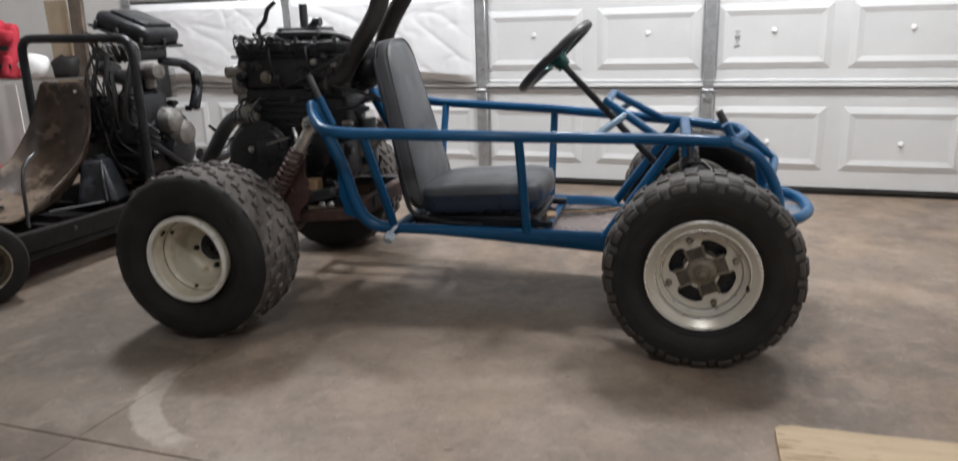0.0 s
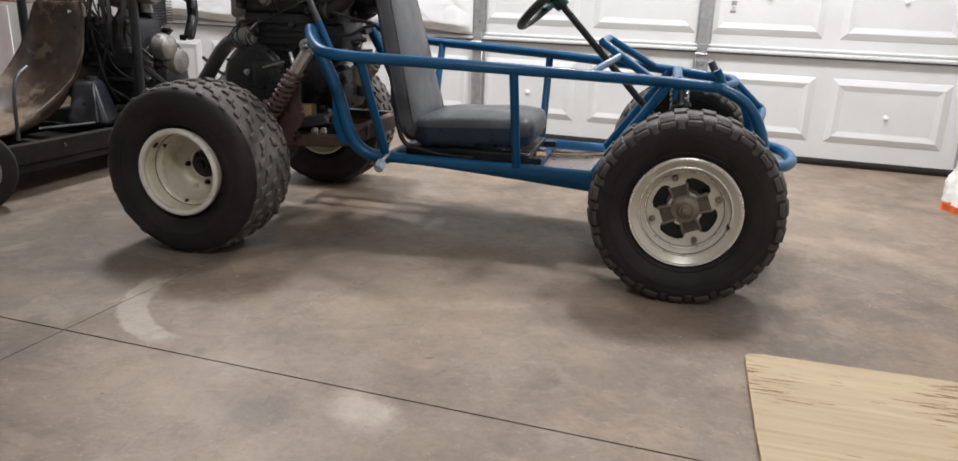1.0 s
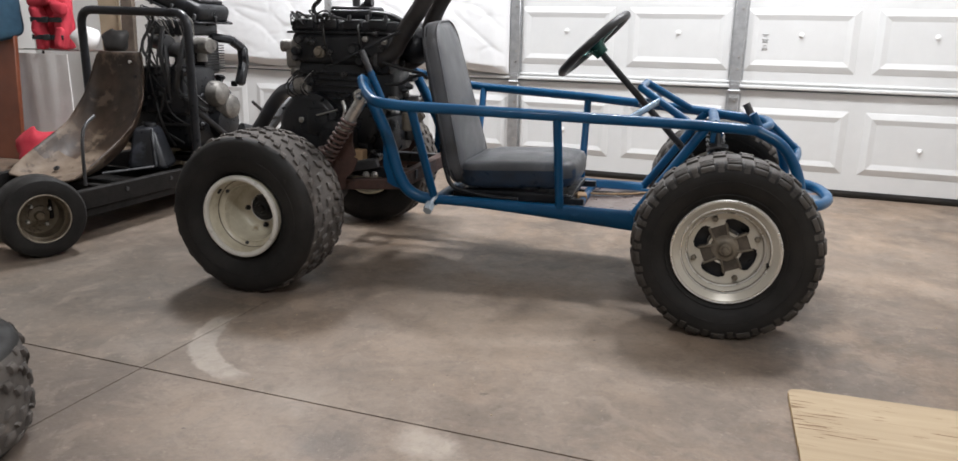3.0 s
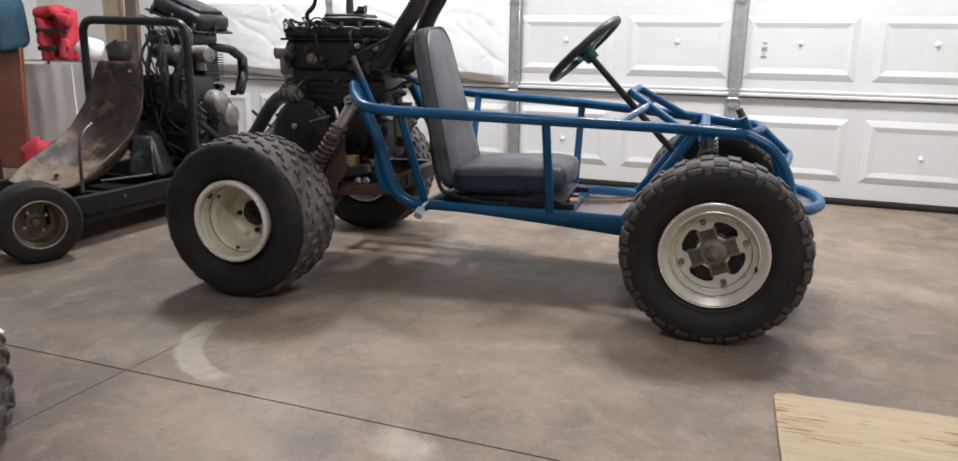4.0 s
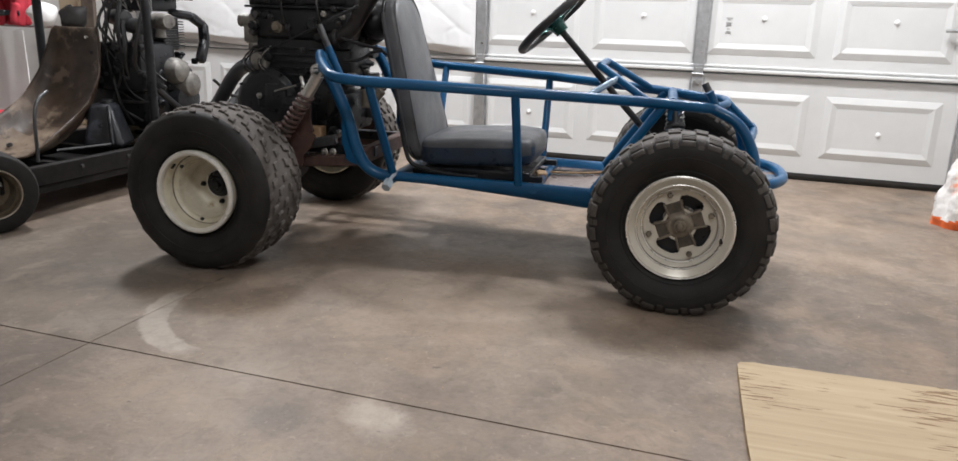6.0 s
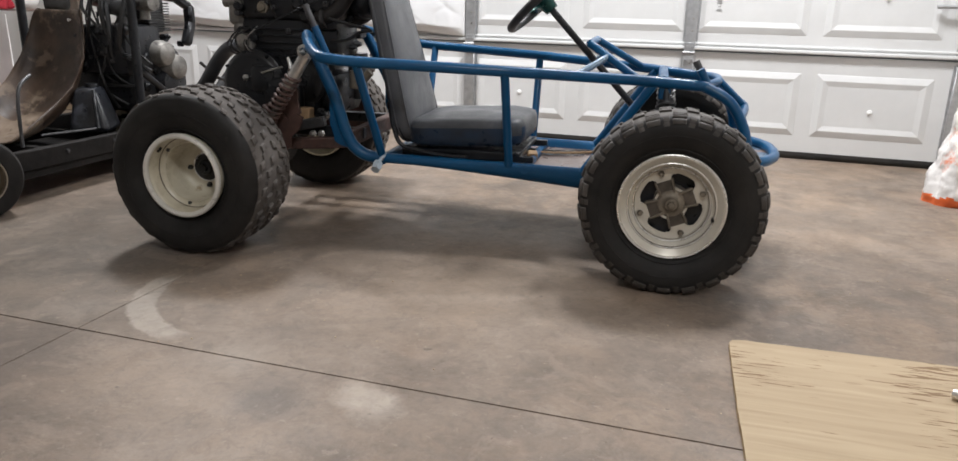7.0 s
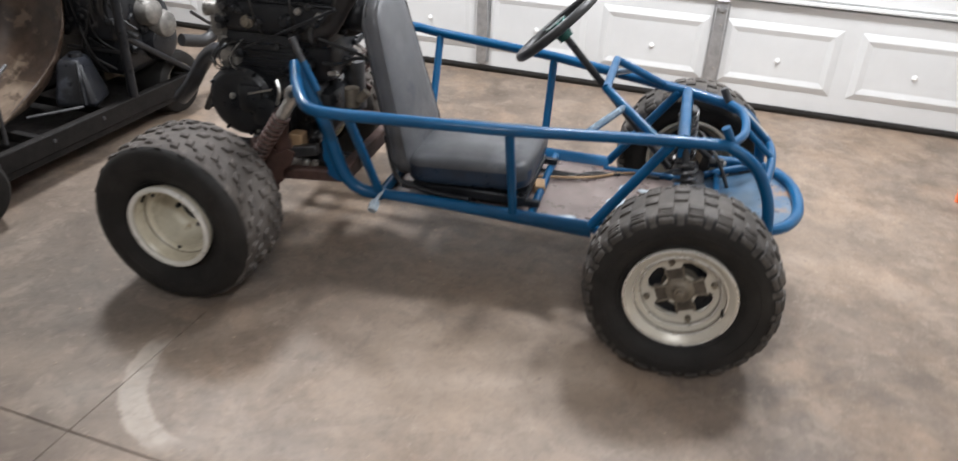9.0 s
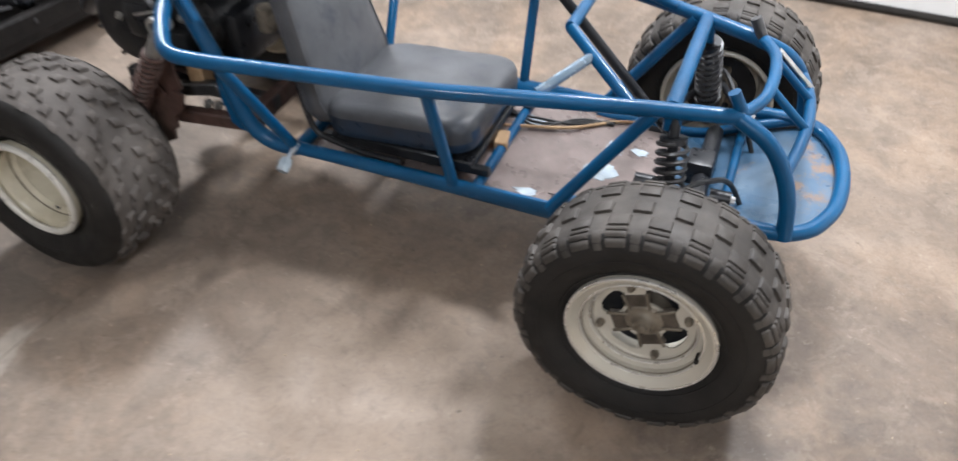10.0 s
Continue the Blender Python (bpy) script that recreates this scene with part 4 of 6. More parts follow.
# raised pale patches put the pan's glare into solid colour
for u, v, r, long in ((-0.06, 0.09, 0.028, 1.5), (0.17, -0.06, 0.034, 1.1), (0.18, 0.045, 0.03, 0.7), (0.24, 0.05, 0.014, 1.4), (0.03, -0.19, 0.014, 2.0)):
    bm = B()
    edge = [(u + r * long * (1 + 0.6 * noise.noise(Vector((math.cos(a) * 2.2, math.sin(a) * 2.2, u * 40)))) * math.cos(a), v + r * (1 + 0.6 * noise.noise(Vector((math.cos(a) * 3, math.sin(a) * 3, v * 30)))) * math.sin(a)) for a in (2 * math.pi * k / 28 for k in range(28))]
    zt = 0.2545 if u < 0.05 else 0.2585
    lo, hi = [bm.verts.new((x, y, zt - 0.002)) for x, y in edge], [bm.verts.new((x, y, zt + 0.0008)) for x, y in edge]
    bm.faces.new(hi)
    for k in range(28):
        bm.faces.new((lo[k], lo[(k + 1) % 28], hi[(k + 1) % 28], hi[k]))
    bmesh.ops.recalc_face_normals(bm, faces=bm.faces)
    part("glare_patch", bm, M_PALEBLUE, buggy, "glossy pale blue patch painted as glare on the pan")
part("wood_chip", box(B(), 0, 0, 0, 0.034, 0.06, 0.026, 0.003, pose(-0.088, -0.035, 0.268, 0, 0, 12), 1), M_WOOD, buggy, "orange-brown wood chip under the seat edge")
part("copper_line", tube(B(), [(-0.11, 0.03, 0.27), (-0.05, 0.055, 0.264), (0.06, 0.085, 0.264), (0.15, 0.155, 0.264), (0.2, 0.17, 0.264)], 0.004, 0.08, 6), M_WOOD, buggy, "thin copper-coloured brake line")

for s in (1, -1):
    turn = pose(0, 0, 0, 0, 0, 0 if s > 0 else 180)
    rear_wheel(buggy, pose(-1.06, -0.485 * s, 0.25) @ turn)
    front_wheel(buggy, pose(0.372, -0.45 * s, 0.25) @ turn)


# ---- seat ----
def cushion(outline, thick, bulge, m, ring=5):
    """Upholstered pad: outline in the xy plane, rounded rim, domed top."""
    bm = B()
    n = len(outline)
    cx, cy = sum(p[0] for p in outline) / n, sum(p[1] for p in outline) / n
    rows = []
    for k, z in ((0.90, -thick / 2), (0.985, -thick * 0.36), (1.0, -thick * 0.1), (1.0, thick * 0.2), (0.975, thick * 0.4), (0.9, thick * 0.5), (0.7, thick * 0.5 + bulge * 0.5), (0.4, thick * 0.5 + bulge * 0.9), (0.12, thick * 0.5 + bulge)):
        rows.append([bm.verts.new(m @ Vector((cx + (x - cx) * k, cy + (y - cy) * k, z))) for x, y in outline])
    for a, b in zip(rows, rows[1:]):
        for k in range(n):
            bm.faces.new((a[k], a[(k + 1) % n], b[(k + 1) % n], b[k]))
    bm.faces.new(rows[0][::-1])
    bm.faces.new(rows[-1])
    bmesh.ops.recalc_face_normals(bm, faces=bm.faces)
    return bm


def rounded(w0, w1, l, r, n=6):
    """Outline of length l along x: half width w0 at the start, w1 at the end."""
    out = []
    for cx, cy, a0 in ((l - r, w1 - r, 0), (r, w0 - r, 90), (r, -w0 + r, 180), (l - r, -w1 + r, 270)):
        for k in range(n + 1):
            a = radians(a0 + 90 * k / n)
            out.append((cx + r * math.cos(a), cy + r * math.sin(a)))
    return out


bm = cushion(rounded(0.185, 0.18, 0.388, 0.06), 0.088, 0.018, pose(-0.48, -0.045, 0.352, 0, -3, 0))
# low side faces take the darker vinyl with the blue overspray
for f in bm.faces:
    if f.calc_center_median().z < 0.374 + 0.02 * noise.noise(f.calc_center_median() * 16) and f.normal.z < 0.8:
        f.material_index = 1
bmesh.ops.subdivide_edges(bm, edges=[e for e in bm.edges if e.calc_length() > 0.03], cuts=2, use_grid_fill=True)
for v in bm.verts:
    if v.co.z > 0.385:
        d = math.hypot((v.co.x + 0.27) / 0.13, (v.co.y + 0.03) / 0.1)
        v.co.z += -0.007 * math.exp(-d * d) + 0.0025 * noise.noise(v.co * 14)
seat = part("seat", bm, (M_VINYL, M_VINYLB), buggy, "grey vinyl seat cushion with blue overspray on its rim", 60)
pm = pose(-0.478, -0.056, 0.318, 3, 0, 0) @ pose(0, 0, 0, 0, -103.0, 0) @ pose(0, 0, 0, 180, 0, 0)
bm = cushion(rounded(0.17, 0.124, 0.54, 0.085), 0.062, 0.012, pm)
for f in bm.faces:
    if f.normal.dot(pm.to_3x3() @ Vector((0, 0, 1))) < -0.2:
        f.material_index = 1
part("backrest", bm, (M_VINYL, M_BLK), buggy, "tall grey vinyl backrest with a black back shell", 60)
for wide, high in ((0.982, 0.026), (0.99, -0.014)):
    ol = rounded(0.17, 0.124, 0.54, 0.085)
    cx = sum(p[0] for p in ol) / len(ol)
    part("piping", tube(B(), [pm @ Vector((cx + (x - cx) * wide, y * wide, high)) for x, y in ol], 0.0032, closed=True, seg=6), M_VINYL, buggy)
bm = B()
box(bm, -0.28, -0.03, 0.295, 0.36, 0.34, 0.02, 0.004, seg=1)
for v in (-0.19, 0.13):
    bar(bm, (-0.50, v, 0.285), (-0.06, v, 0.285), 0.02, 0.02)
part("seat_base", bm, M_BLK, buggy, "dark steel seat frame")
for s in (-1, 1):
    bm = B()
    tube(bm, [(-0.54, -0.045 + 0.165 * s, 0.45), (-0.522, -0.045 + 0.175 * s, 0.37), (-0.50, -0.045 + 0.18 * s, 0.31), (-0.36, -0.045 + 0.185 * s, 0.287), (-0.27, -0.045 + 0.185 * s, 0.287)], 0.0075, 0.05)
    part("seat_bracket", bm, M_BLK, buggy)
bm = B()
rod(bm, (-0.54, -0.25, 0.285), (-0.55, -0.3, 0.262), 0.0065)
lathe(bm, [(0.0, -0.02), (0.015, -0.019), (0.018, 0.0), (0.014, 0.016)], 6, pose(-0.551, -0.302, 0.255, 30, 0, 0))
part("pivot_bolt", bm, M_PALEBLUE, buggy, "pivot bolt with pale blue overspray")

# ---- steering ----
C0, C1 = Vector((-0.062, -0.02, 0.765)), Vector((0.30, -0.02, 0.385))
part("steering_column", rod(B(), C0, C1, 0.0112), M_BLK, buggy, "black steel steering column")
ax = (C1 - C0).normalized()
sm = Matrix.Translation(C0 - ax * 0.02) @ (ax.to_track_quat("Y", "Z").to_matrix().to_4x4())
bm = B()
tube(bm, [sm @ Vector((0.137 * math.cos(a), 0.0, 0.137 * math.sin(a))) for a in (2 * math.pi * k / 40 for k in range(40))], 0.0135, closed=True, seg=12)
wheel_rim = part("steering_wheel", bm, M_HOSE, buggy, "black foam-covered steering wheel rim")
for k in range(3):
    a = radians(90 + 120 * k)
    bm = B()
    bar(bm, sm @ Vector((0.02 * math.cos(a), 0.012, 0.02 * math.sin(a))), sm @ Vector((0.132 * math.cos(a), 0.0, 0.132 * math.sin(a))), 0.028, 0.005)
    part("spoke", bm, M_GREEN, wheel_rim, "green anodised spoke")
bm = B()
lathe(bm, [(0.0, -0.012), (0.035, -0.01), (0.038, 0.006), (0.026, 0.02), (0.022, 0.045), (0.0, 0.046)], 20, sm)
part("steering_boss", bm, M_GREEN, wheel_rim, "dark green quick-release boss")
bm = B()
rod(bm, (0.40, -0.14, 0.30), (0.40, 0.14, 0.30), 0.02)
box(bm, 0.39, -0.03, 0.31, 0.06, 0.07, 0.06, 0.008, seg=2)
part("steering_rack", bm, M_BLK, buggy, "black steering rack housing")
part("tie_rod", rod(B(), (0.40, -0.36, 0.25), (0.40, 0.36, 0.25), 0.008), M_BLK, buggy)

# ---- front suspension ----
for s in (1, -1):
    bm = B()
    tube(bm, [(0.26, -0.17 * s, 0.25), (0.37, -0.385 * s, 0.215), (0.47, -0.17 * s, 0.25)], 0.011, 0.04)
    part("lower_arm", bm, M_BLK, buggy, "black tubular wishbone")
    bm = B()
    tube(bm, [(0.29, -0.17 * s, 0.34), (0.37, -0.37 * s, 0.32), (0.45, -0.17 * s, 0.34)], 0.009, 0.04)
    part("upper_arm", bm, M_BLK, buggy, "black tubular wishbone")
    bm = B()
    box(bm, 0.375, -0.385 * s, 0.265, 0.04, 0.05, 0.15, 0.008)
    rod(bm, (0.375, -0.385 * s, 0.2455), (0.375, -0.43 * s, 0.2455), 0.02)
    part("knuckle", bm, M_CAST, buggy, "cast steering knuckle")
    for u, z in ((0.26, 0.25), (0.47, 0.25), (0.29, 0.34), (0.45, 0.34)):
        bush = part("pivot_bushing", rod(B(), (u - 0.022, -0.168 * s, z), (u + 0.022, -0.168 * s, z), 0.0165), M_BLK, buggy)
        part("pivot_bolt", lathe(B(), [(0.0, -0.006), (0.008, -0.005), (0.009, 0.004)], 6, pose(u + 0.026, -0.168 * s, z, 0, 0, 90)), M_STEEL, bush)
    part("shock_mount", box(B(), 0.33, -0.2 * s, 0.525, 0.035, 0.02, 0.05, 0.003, seg=1), M_BLUE, buggy)
    a, b = Vector((0.335, -0.20 * s, 0.53)), Vector((0.365, -0.30 * s, 0.235))
    bm = B()
    rod(bm, a, a.lerp(b, 0.7), 0.011)
    rod(bm, a.lerp(b, 0.62), b, 0.018)
    rod(bm, a.lerp(b, 0.12), a.lerp(b, 0.16), 0.028)
    rod(bm, a.lerp(b, 0.74), a.lerp(b, 0.79), 0.03)
    shock = part("front_shock", bm, M_BLK, buggy, "black coil-over shock absorber")
    part("coil_spring", coil(B(), a.lerp(b, 0.15), a.lerp(b, 0.76), 0.029, 0.005, 10), M_GREY, shock, "dull dark steel coil spring")
    bm = B()
    tube(bm, [(0.345, -0.33 * s, 0.33), (0.38, -0.26 * s, 0.42), (0.46, -0.12 * s, 0.36), (0.5, -0.1 * s, 0.27)], 0.006, 0.06, 8)
    part("brake_hose", bm, M_HOSE, buggy)

# ---- rear suspension ----
for s in (1, -1):
    bm = B()
    bar(bm, (-0.64, -0.248 * s, 0.318), (-1.06, -0.262 * s, 0.288), 0.034, 0.036, 0.004)
    part("trailing_arm", bm, M_RUST, buggy, "rusty red-primed square trailing arm")
    bm = B()
    bar(bm, (-0.95, -0.29 * s, 0.27), (-0.90, -0.335 * s, 0.43), 0.035, 0.05, 0.004)
    bar(bm, (-1.04, -0.3 * s, 0.26), (-1.0, -0.31 * s, 0.36), 0.05, 0.08, 0.004)
    part("shock_bracket", bm, M_RUST, buggy, "rusty red bracket plates")
    for v0, edge in (
        (-0.318, ((-0.95, 0.30), (-0.955, 0.385), (-0.93, 0.378), (-0.915, 0.40), (-0.885, 0.375), (-0.87, 0.415), (-0.85, 0.39), (-0.82, 0.41), (-0.795, 0.40), (-0.81, 0.36), (-0.838, 0.335), (-0.842, 0.3), (-0.858, 0.288), (-0.862, 0.262), (-0.89, 0.248), (-0.925, 0.242), (-0.945, 0.258))),
        (-0.304, ((-0.862, 0.503), (-0.838, 0.51), (-0.815, 0.485), (-0.818, 0.452), (-0.808, 0.41), (-0.845, 0.385), (-0.9, 0.355), (-0.948, 0.375), (-0.905, 0.43))),
    ):
        bm = B()
        fa, fb = ([bm.verts.new((u, v * s, z)) for u, z in edge] for v in (v0, v0 + 0.009))
        bm.faces.new(fa)
        bm.faces.new(fb[::-1])
        for k in range(len(edge)):
            bm.faces.new((fa[k], fb[k], fb[(k + 1) % len(edge)], fa[(k + 1) % len(edge)]))
        bmesh.ops.recalc_face_normals(bm, faces=bm.faces)
        part("ragged_plate", bm, M_RUST, buggy, "rusty flame-cut plate")
    a, b = Vector((-0.755, -0.36 * s, 0.60)), Vector((-0.925, -0.35 * s, 0.35))
    bm = B()
    rod(bm, a, a.lerp(b, 0.42), 0.0185)
    rod(bm, a.lerp(b, 0.4), b, 0.011)
    lathe(bm, [(0.012, -0.02), (0.021, -0.018), (0.021, 0.018), (0.012, 0.02)], 18, Matrix.Translation(a + Vector((0, 0, 0.012))), closed=True)
    shock = part("rear_shock", bm, M_STEEL, buggy, "bright steel shock absorber with rusty spring")
    part("coil_spring", coil(B(), a.lerp(b, 0.24), a.lerp(b, 0.97), 0.0215, 0.0055, 12), M_RUST, shock, "rusty red coil spring")
bm = B()
rod(bm, (-1.06, -0.40, 0.245), (-1.06, 0.40, 0.245), 0.018)
lathe(bm, [(0.0, -0.05), (0.06, -0.045), (0.08, 0.0), (0.06, 0.045), (0.0, 0.05)], 24, Matrix.Translation((-1.06, 0.02, 0.245)))
part("rear_axle", bm, M_BLK, buggy, "black rear axle shaft")
bm = B()
bar(bm, (-0.98, -0.31, 0.315), (-0.98, 0.31, 0.315), 0.04, 0.04, 0.004)
bar(bm, (-0.66, -0.258, 0.33), (-0.66, 0.258, 0.33), 0.035, 0.05, 0.004)
part("carrier_crossbar", bm, M_RUST, buggy, "rusty red square crossbar")
bm = B()
box(bm, -0.845, -0.19, 0.387, 0.046, 0.045, 0.052, 0.004, pose(0, 0, 0, 0, 0, 0), 1)
part("wood_block", bm, M_WOOD, buggy, "raw wood block propping the engine")
for v in (-0.17, 0.17):
    bm = B()
    bar(bm, (-0.64, v, 0.335), (-1.10, v, 0.335), 0.03, 0.035, 0.003)
    part("engine_cradle_rail", bm, M_BLK, buggy)

# ---- engine ----
def fittings(parent, rng, count, us, zs, v, side, shine):
    """Small bosses, bolts and lugs cast on an engine's face, looking towards -y or, side 1, +x."""
    for k in range(count):
        u, z = rng.uniform(*us), rng.uniform(*zs)
        m = pose(u, v, z) if side == 0 else pose(v, u, z, 0, 0, 90)
        r = rng.uniform(0.007, 0.024)
        bm = B()
        kind = rng.random()
        if kind < 0.35:
            lathe(bm, [(0.0, -0.02), (r * 0.6, -0.02), (r * 0.75, -0.012), (r, -0.008), (r * 1.05, 0.03)], 14, m)
            nm, mt = "casting_boss", M_BLK
        elif kind < 0.7:
            lathe(bm, [(0.0, -0.016), (0.0055, -0.015), (0.0075, -0.008), (0.011, -0.007), (0.011, 0.02)], 6, m)
            nm, mt = "bolt", M_STEEL if rng.random() < shine else M_GREY
        else:
            box(bm, 0, 0.004, 0, r * 2.4, 0.035, r * 1.2, 0.004, m @ pose(0, 0, 0, 0, rng.choice((0, 0, 30, 90, -40)), 0), 1)
            nm, mt = "casting_lug", M_BLK if rng.random() < 0.7 else M_GREY
        part(nm, bm, mt, parent)


bm = B()
box(bm, -0.965, 0.0, 0.465, 0.29, 0.28, 0.2, 0.05, seg=3)
box(bm, -0.83, 0.0, 0.45, 0.15, 0.24, 0.15, 0.03, seg=2)
box(bm, -0.95, -0.06, 0.405, 0.26, 0.2, 0.1, 0.03, seg=2)
eng = part("crankcase", bm, M_BLK, buggy, "grimy black engine crankcase")
for cu, cz, r, d, nm in ((-1.042, 0.483, 0.113, -0.185, "clutch_cover"), (-0.868, 0.492, 0.082, -0.16, "sprocket_cover")):
    bm = B()
    lathe(bm, [(0.0, -0.02), (r * 0.2, -0.021), (r * 0.24, -0.016), (r * 0.8, -0.018), (r * 0.9, -0.013), (r * 0.95, -0.004), (r, 0.0), (r * 1.01, 0.02), (r * 0.98, 0.1)], 48, Matrix.Translation((cu, d + 0.02, cz)))
    cov = part(nm, bm, M_BLK, eng, "round matt black engine cover")
    for k in range(8):
        a = 2 * math.pi * (k + 0.3) / 8
        part("bolt", lathe(B(), [(0.0, -0.012), (0.005, -0.011), (0.006, 0.006)], 6, Matrix.Translation((cu + r * 0.95 * math.cos(a), d + 0.014, cz + r * 0.95 * math.sin(a)))), M_BLK, eng)
    part("centre_bolt", lathe(B(), [(0.0, -0.01), (0.006, -0.009), (0.008, -0.003), (0.011, -0.002), (0.011, 0.006)], 6, Matrix.Translation((cu - 0.02, d, cz + 0.02))), M_STEEL, eng)
bm = B()
for u, z in ((-1.0, 0.50), (-0.955, 0.46), (-0.905, 0.44)):
    box(bm, u, -0.168, z, 0.09, 0.05, 0.1, 0.02, seg=2)
part("gear_case", bm, M_BLK, eng, "stepped black gear case")
# thin steel rod forms the bright line on the case edge
part("case_edge", rod(B(), (-0.995, -0.2, 0.523), (-0.915, -0.2, 0.546), 0.0035, seg=8), M_STEEL, eng, "bright line along the gear case edge")
part("shift_lever", tube(B(), [(-0.90, -0.19, 0.575), (-0.885, -0.2, 0.545), (-0.90, -0.2, 0.50)], 0.007, 0.02, 8), M_STEEL, eng, "short bright lever")
bm = B()
box(bm, -0.975, 0.0, 0.62, 0.27, 0.26, 0.18, 0.03, seg=2)
box(bm, -0.815, 0.0, 0.63, 0.12, 0.2, 0.17, 0.03, seg=2)
part("cylinder_block", bm, M_BLK, eng, "finned black cylinder block")
for k in range(5):
    part("fin", box(B(), -0.97, 0.0, 0.575 + k * 0.022, 0.275, 0.28, 0.007, 0.003, seg=1), M_BLK, eng)
bm = B()
box(bm, -0.917, 0.0, 0.748, 0.395, 0.29, 0.11, 0.025, seg=3)
box(bm, -0.82, 0.0, 0.70, 0.18, 0.25, 0.08, 0.025, seg=2)
for v in bm.verts:
    if v.co.z < 0.72:
        v.co.x = -0.917 + (v.co.x + 0.917) * 0.88
part("cylinder_head", bm, M_BLK, eng, "black cylinder head")
bm = B()
box(bm, -0.917, 0.0, 0.82, 0.40, 0.27, 0.04, 0.012, seg=2)
for k in range(4):
    box(bm, -1.06 + 0.09 * k, -0.12, 0.828, 0.07, 0.05, 0.036, 0.012, seg=2)
box(bm, -0.775, 0.0, 0.832, 0.11, 0.2, 0.028, 0.012, pose(0, 0, 0), 2)
part("cam_cover", bm, M_BLK, eng, "black cam cover with rounded lobes")
part("cover_flange", box(B(), -0.917, 0.0, 0.8, 0.415, 0.3, 0.008, 0.003, seg=1), M_BLK, eng)
for k in range(6):
    part("cover_bolt", lathe(B(), [(0.0, -0.012), (0.006, -0.011), (0.0075, -0.004), (0.0075, 0.01)], 6, pose(-1.09 + 0.066 * k, -0.138, 0.848, -90, 0, 0)), M_GREY, eng)
bm = B()
box(bm, -0.922, 0.0, 0.862, 0.168, 0.15, 0.036, 0.014, seg=3)
box(bm, -0.922, 0.0, 0.882, 0.15, 0.13, 0.014, 0.005, seg=1)
part("filler_cover", bm, M_BLK, eng, "raised black square cover")
bm = B()
rod(bm, (-0.935, 0.02, 0.88), (-0.935, 0.02, 0.965), 0.014)
rod(bm, (-0.905, 0.0, 0.885), (-0.88, 0.0, 0.905), 0.012)
rod(bm, (-0.885, -0.01, 0.905), (-0.86, -0.01, 0.905), 0.015)
part("breather_pipe", bm, M_GREY, eng)
part("breather_hose", tube(B(), [(-1.05, -0.06, 0.845), (-1.065, -0.07, 0.885), (-1.03, -0.07, 0.91), (-1.02, -0.07, 0.95), (-0.99, -0.07, 0.97)], 0.008, 0.03, 8), M_HOSE, eng, "black looped breather hose")
part("top_hose", tube(B(), [(-0.84, -0.05, 0.865), (-0.77, -0.08, 0.862), (-0.71, -0.1, 0.838)], 0.011, 0.04, 10), M_HOSE, eng)
# carburettor castings on the rear end
for v in (-0.115, -0.03, 0.05, 0.12):
    bm = B()
    lathe(bm, [(0.0, -0.04), (0.022, -0.04), (0.03, -0.03), (0.03, 0.0), (0.022, 0.01), (0.022, 0.05)], 18, pose(-1.11, v, 0.752, 0, 0, 90))
    box(bm, -1.115, v, 0.71, 0.05, 0.05, 0.07, 0.01, seg=1)
    lathe(bm, [(0.0, -0.02), (0.018, -0.018), (0.022, 0.02), (0.0, 0.02)], 12, pose(-1.11, v, 0.672, -90, 0, 0))
    part("carburettor", bm, M_SILVER if v < -0.1 else M_GREY, eng, "dull grey carburettor casting")
for dz in (0.0, 0.03, -0.03):
    part("carburettor_cap", lathe(B(), [(0.0, -0.014), (0.01, -0.012), (0.013, 0.0), (0.013, 0.02)], 12, pose(-1.085 + dz * 0.3, -0.15, 0.745 + dz)), M_SILVER if dz == 0 else M_GREY, eng)
bm = B()
box(bm, -1.075, -0.13, 0.61, 0.06, 0.06, 0.075, 0.012, seg=2)
rod(bm, (-1.075, -0.17, 0.625), (-1.075, -0.1, 0.625), 0.022)
part("water_pump", bm, M_SILVER, eng, "dull aluminium pump housing")
rgf = random.Random(21)
fittings(eng, rgf, 13, (-1.09, -0.76), (0.70, 0.80), -0.152, 0, 0.25)
fittings(eng, rgf, 6, (-1.06, -0.80), (0.57, 0.69), -0.138, 0, 0.15)
fittings(eng, rgf, 8, (-1.0, -0.78), (0.375, 0.44), -0.165, 0, 0.2)
fittings(eng, rgf, 9, (-0.11, 0.11), (0.56, 0.76), -0.752, 1, 0.3)
part("sensor_plug", lathe(B(), [(0.0, -0.02), (0.012, -0.019), (0.016, -0.008), (0.02, -0.006), (0.02, 0.02)], 14, pose(-1.0, -0.152, 0.735)), M_CAST, eng, "bright round plug")
PIPES = (
    [(-0.85, -0.12, 0.712), (-0.79, -0.12, 0.71), (-0.74, -0.12, 0.74), (-0.693, -0.12, 0.82), (-0.643, -0.12, 0.886), (-0.615, -0.11, 0.94), (-0.60, -0.1, 1.02)],
    [(-0.85, 0.02, 0.70), (-0.74, 0.02, 0.695), (-0.68, 0.02, 0.735), (-0.665, 0.02, 0.80), (-0.635, 0.02, 0.885), (-0.57, 0.02, 0.985), (-0.55, 0.02, 1.02)],
)
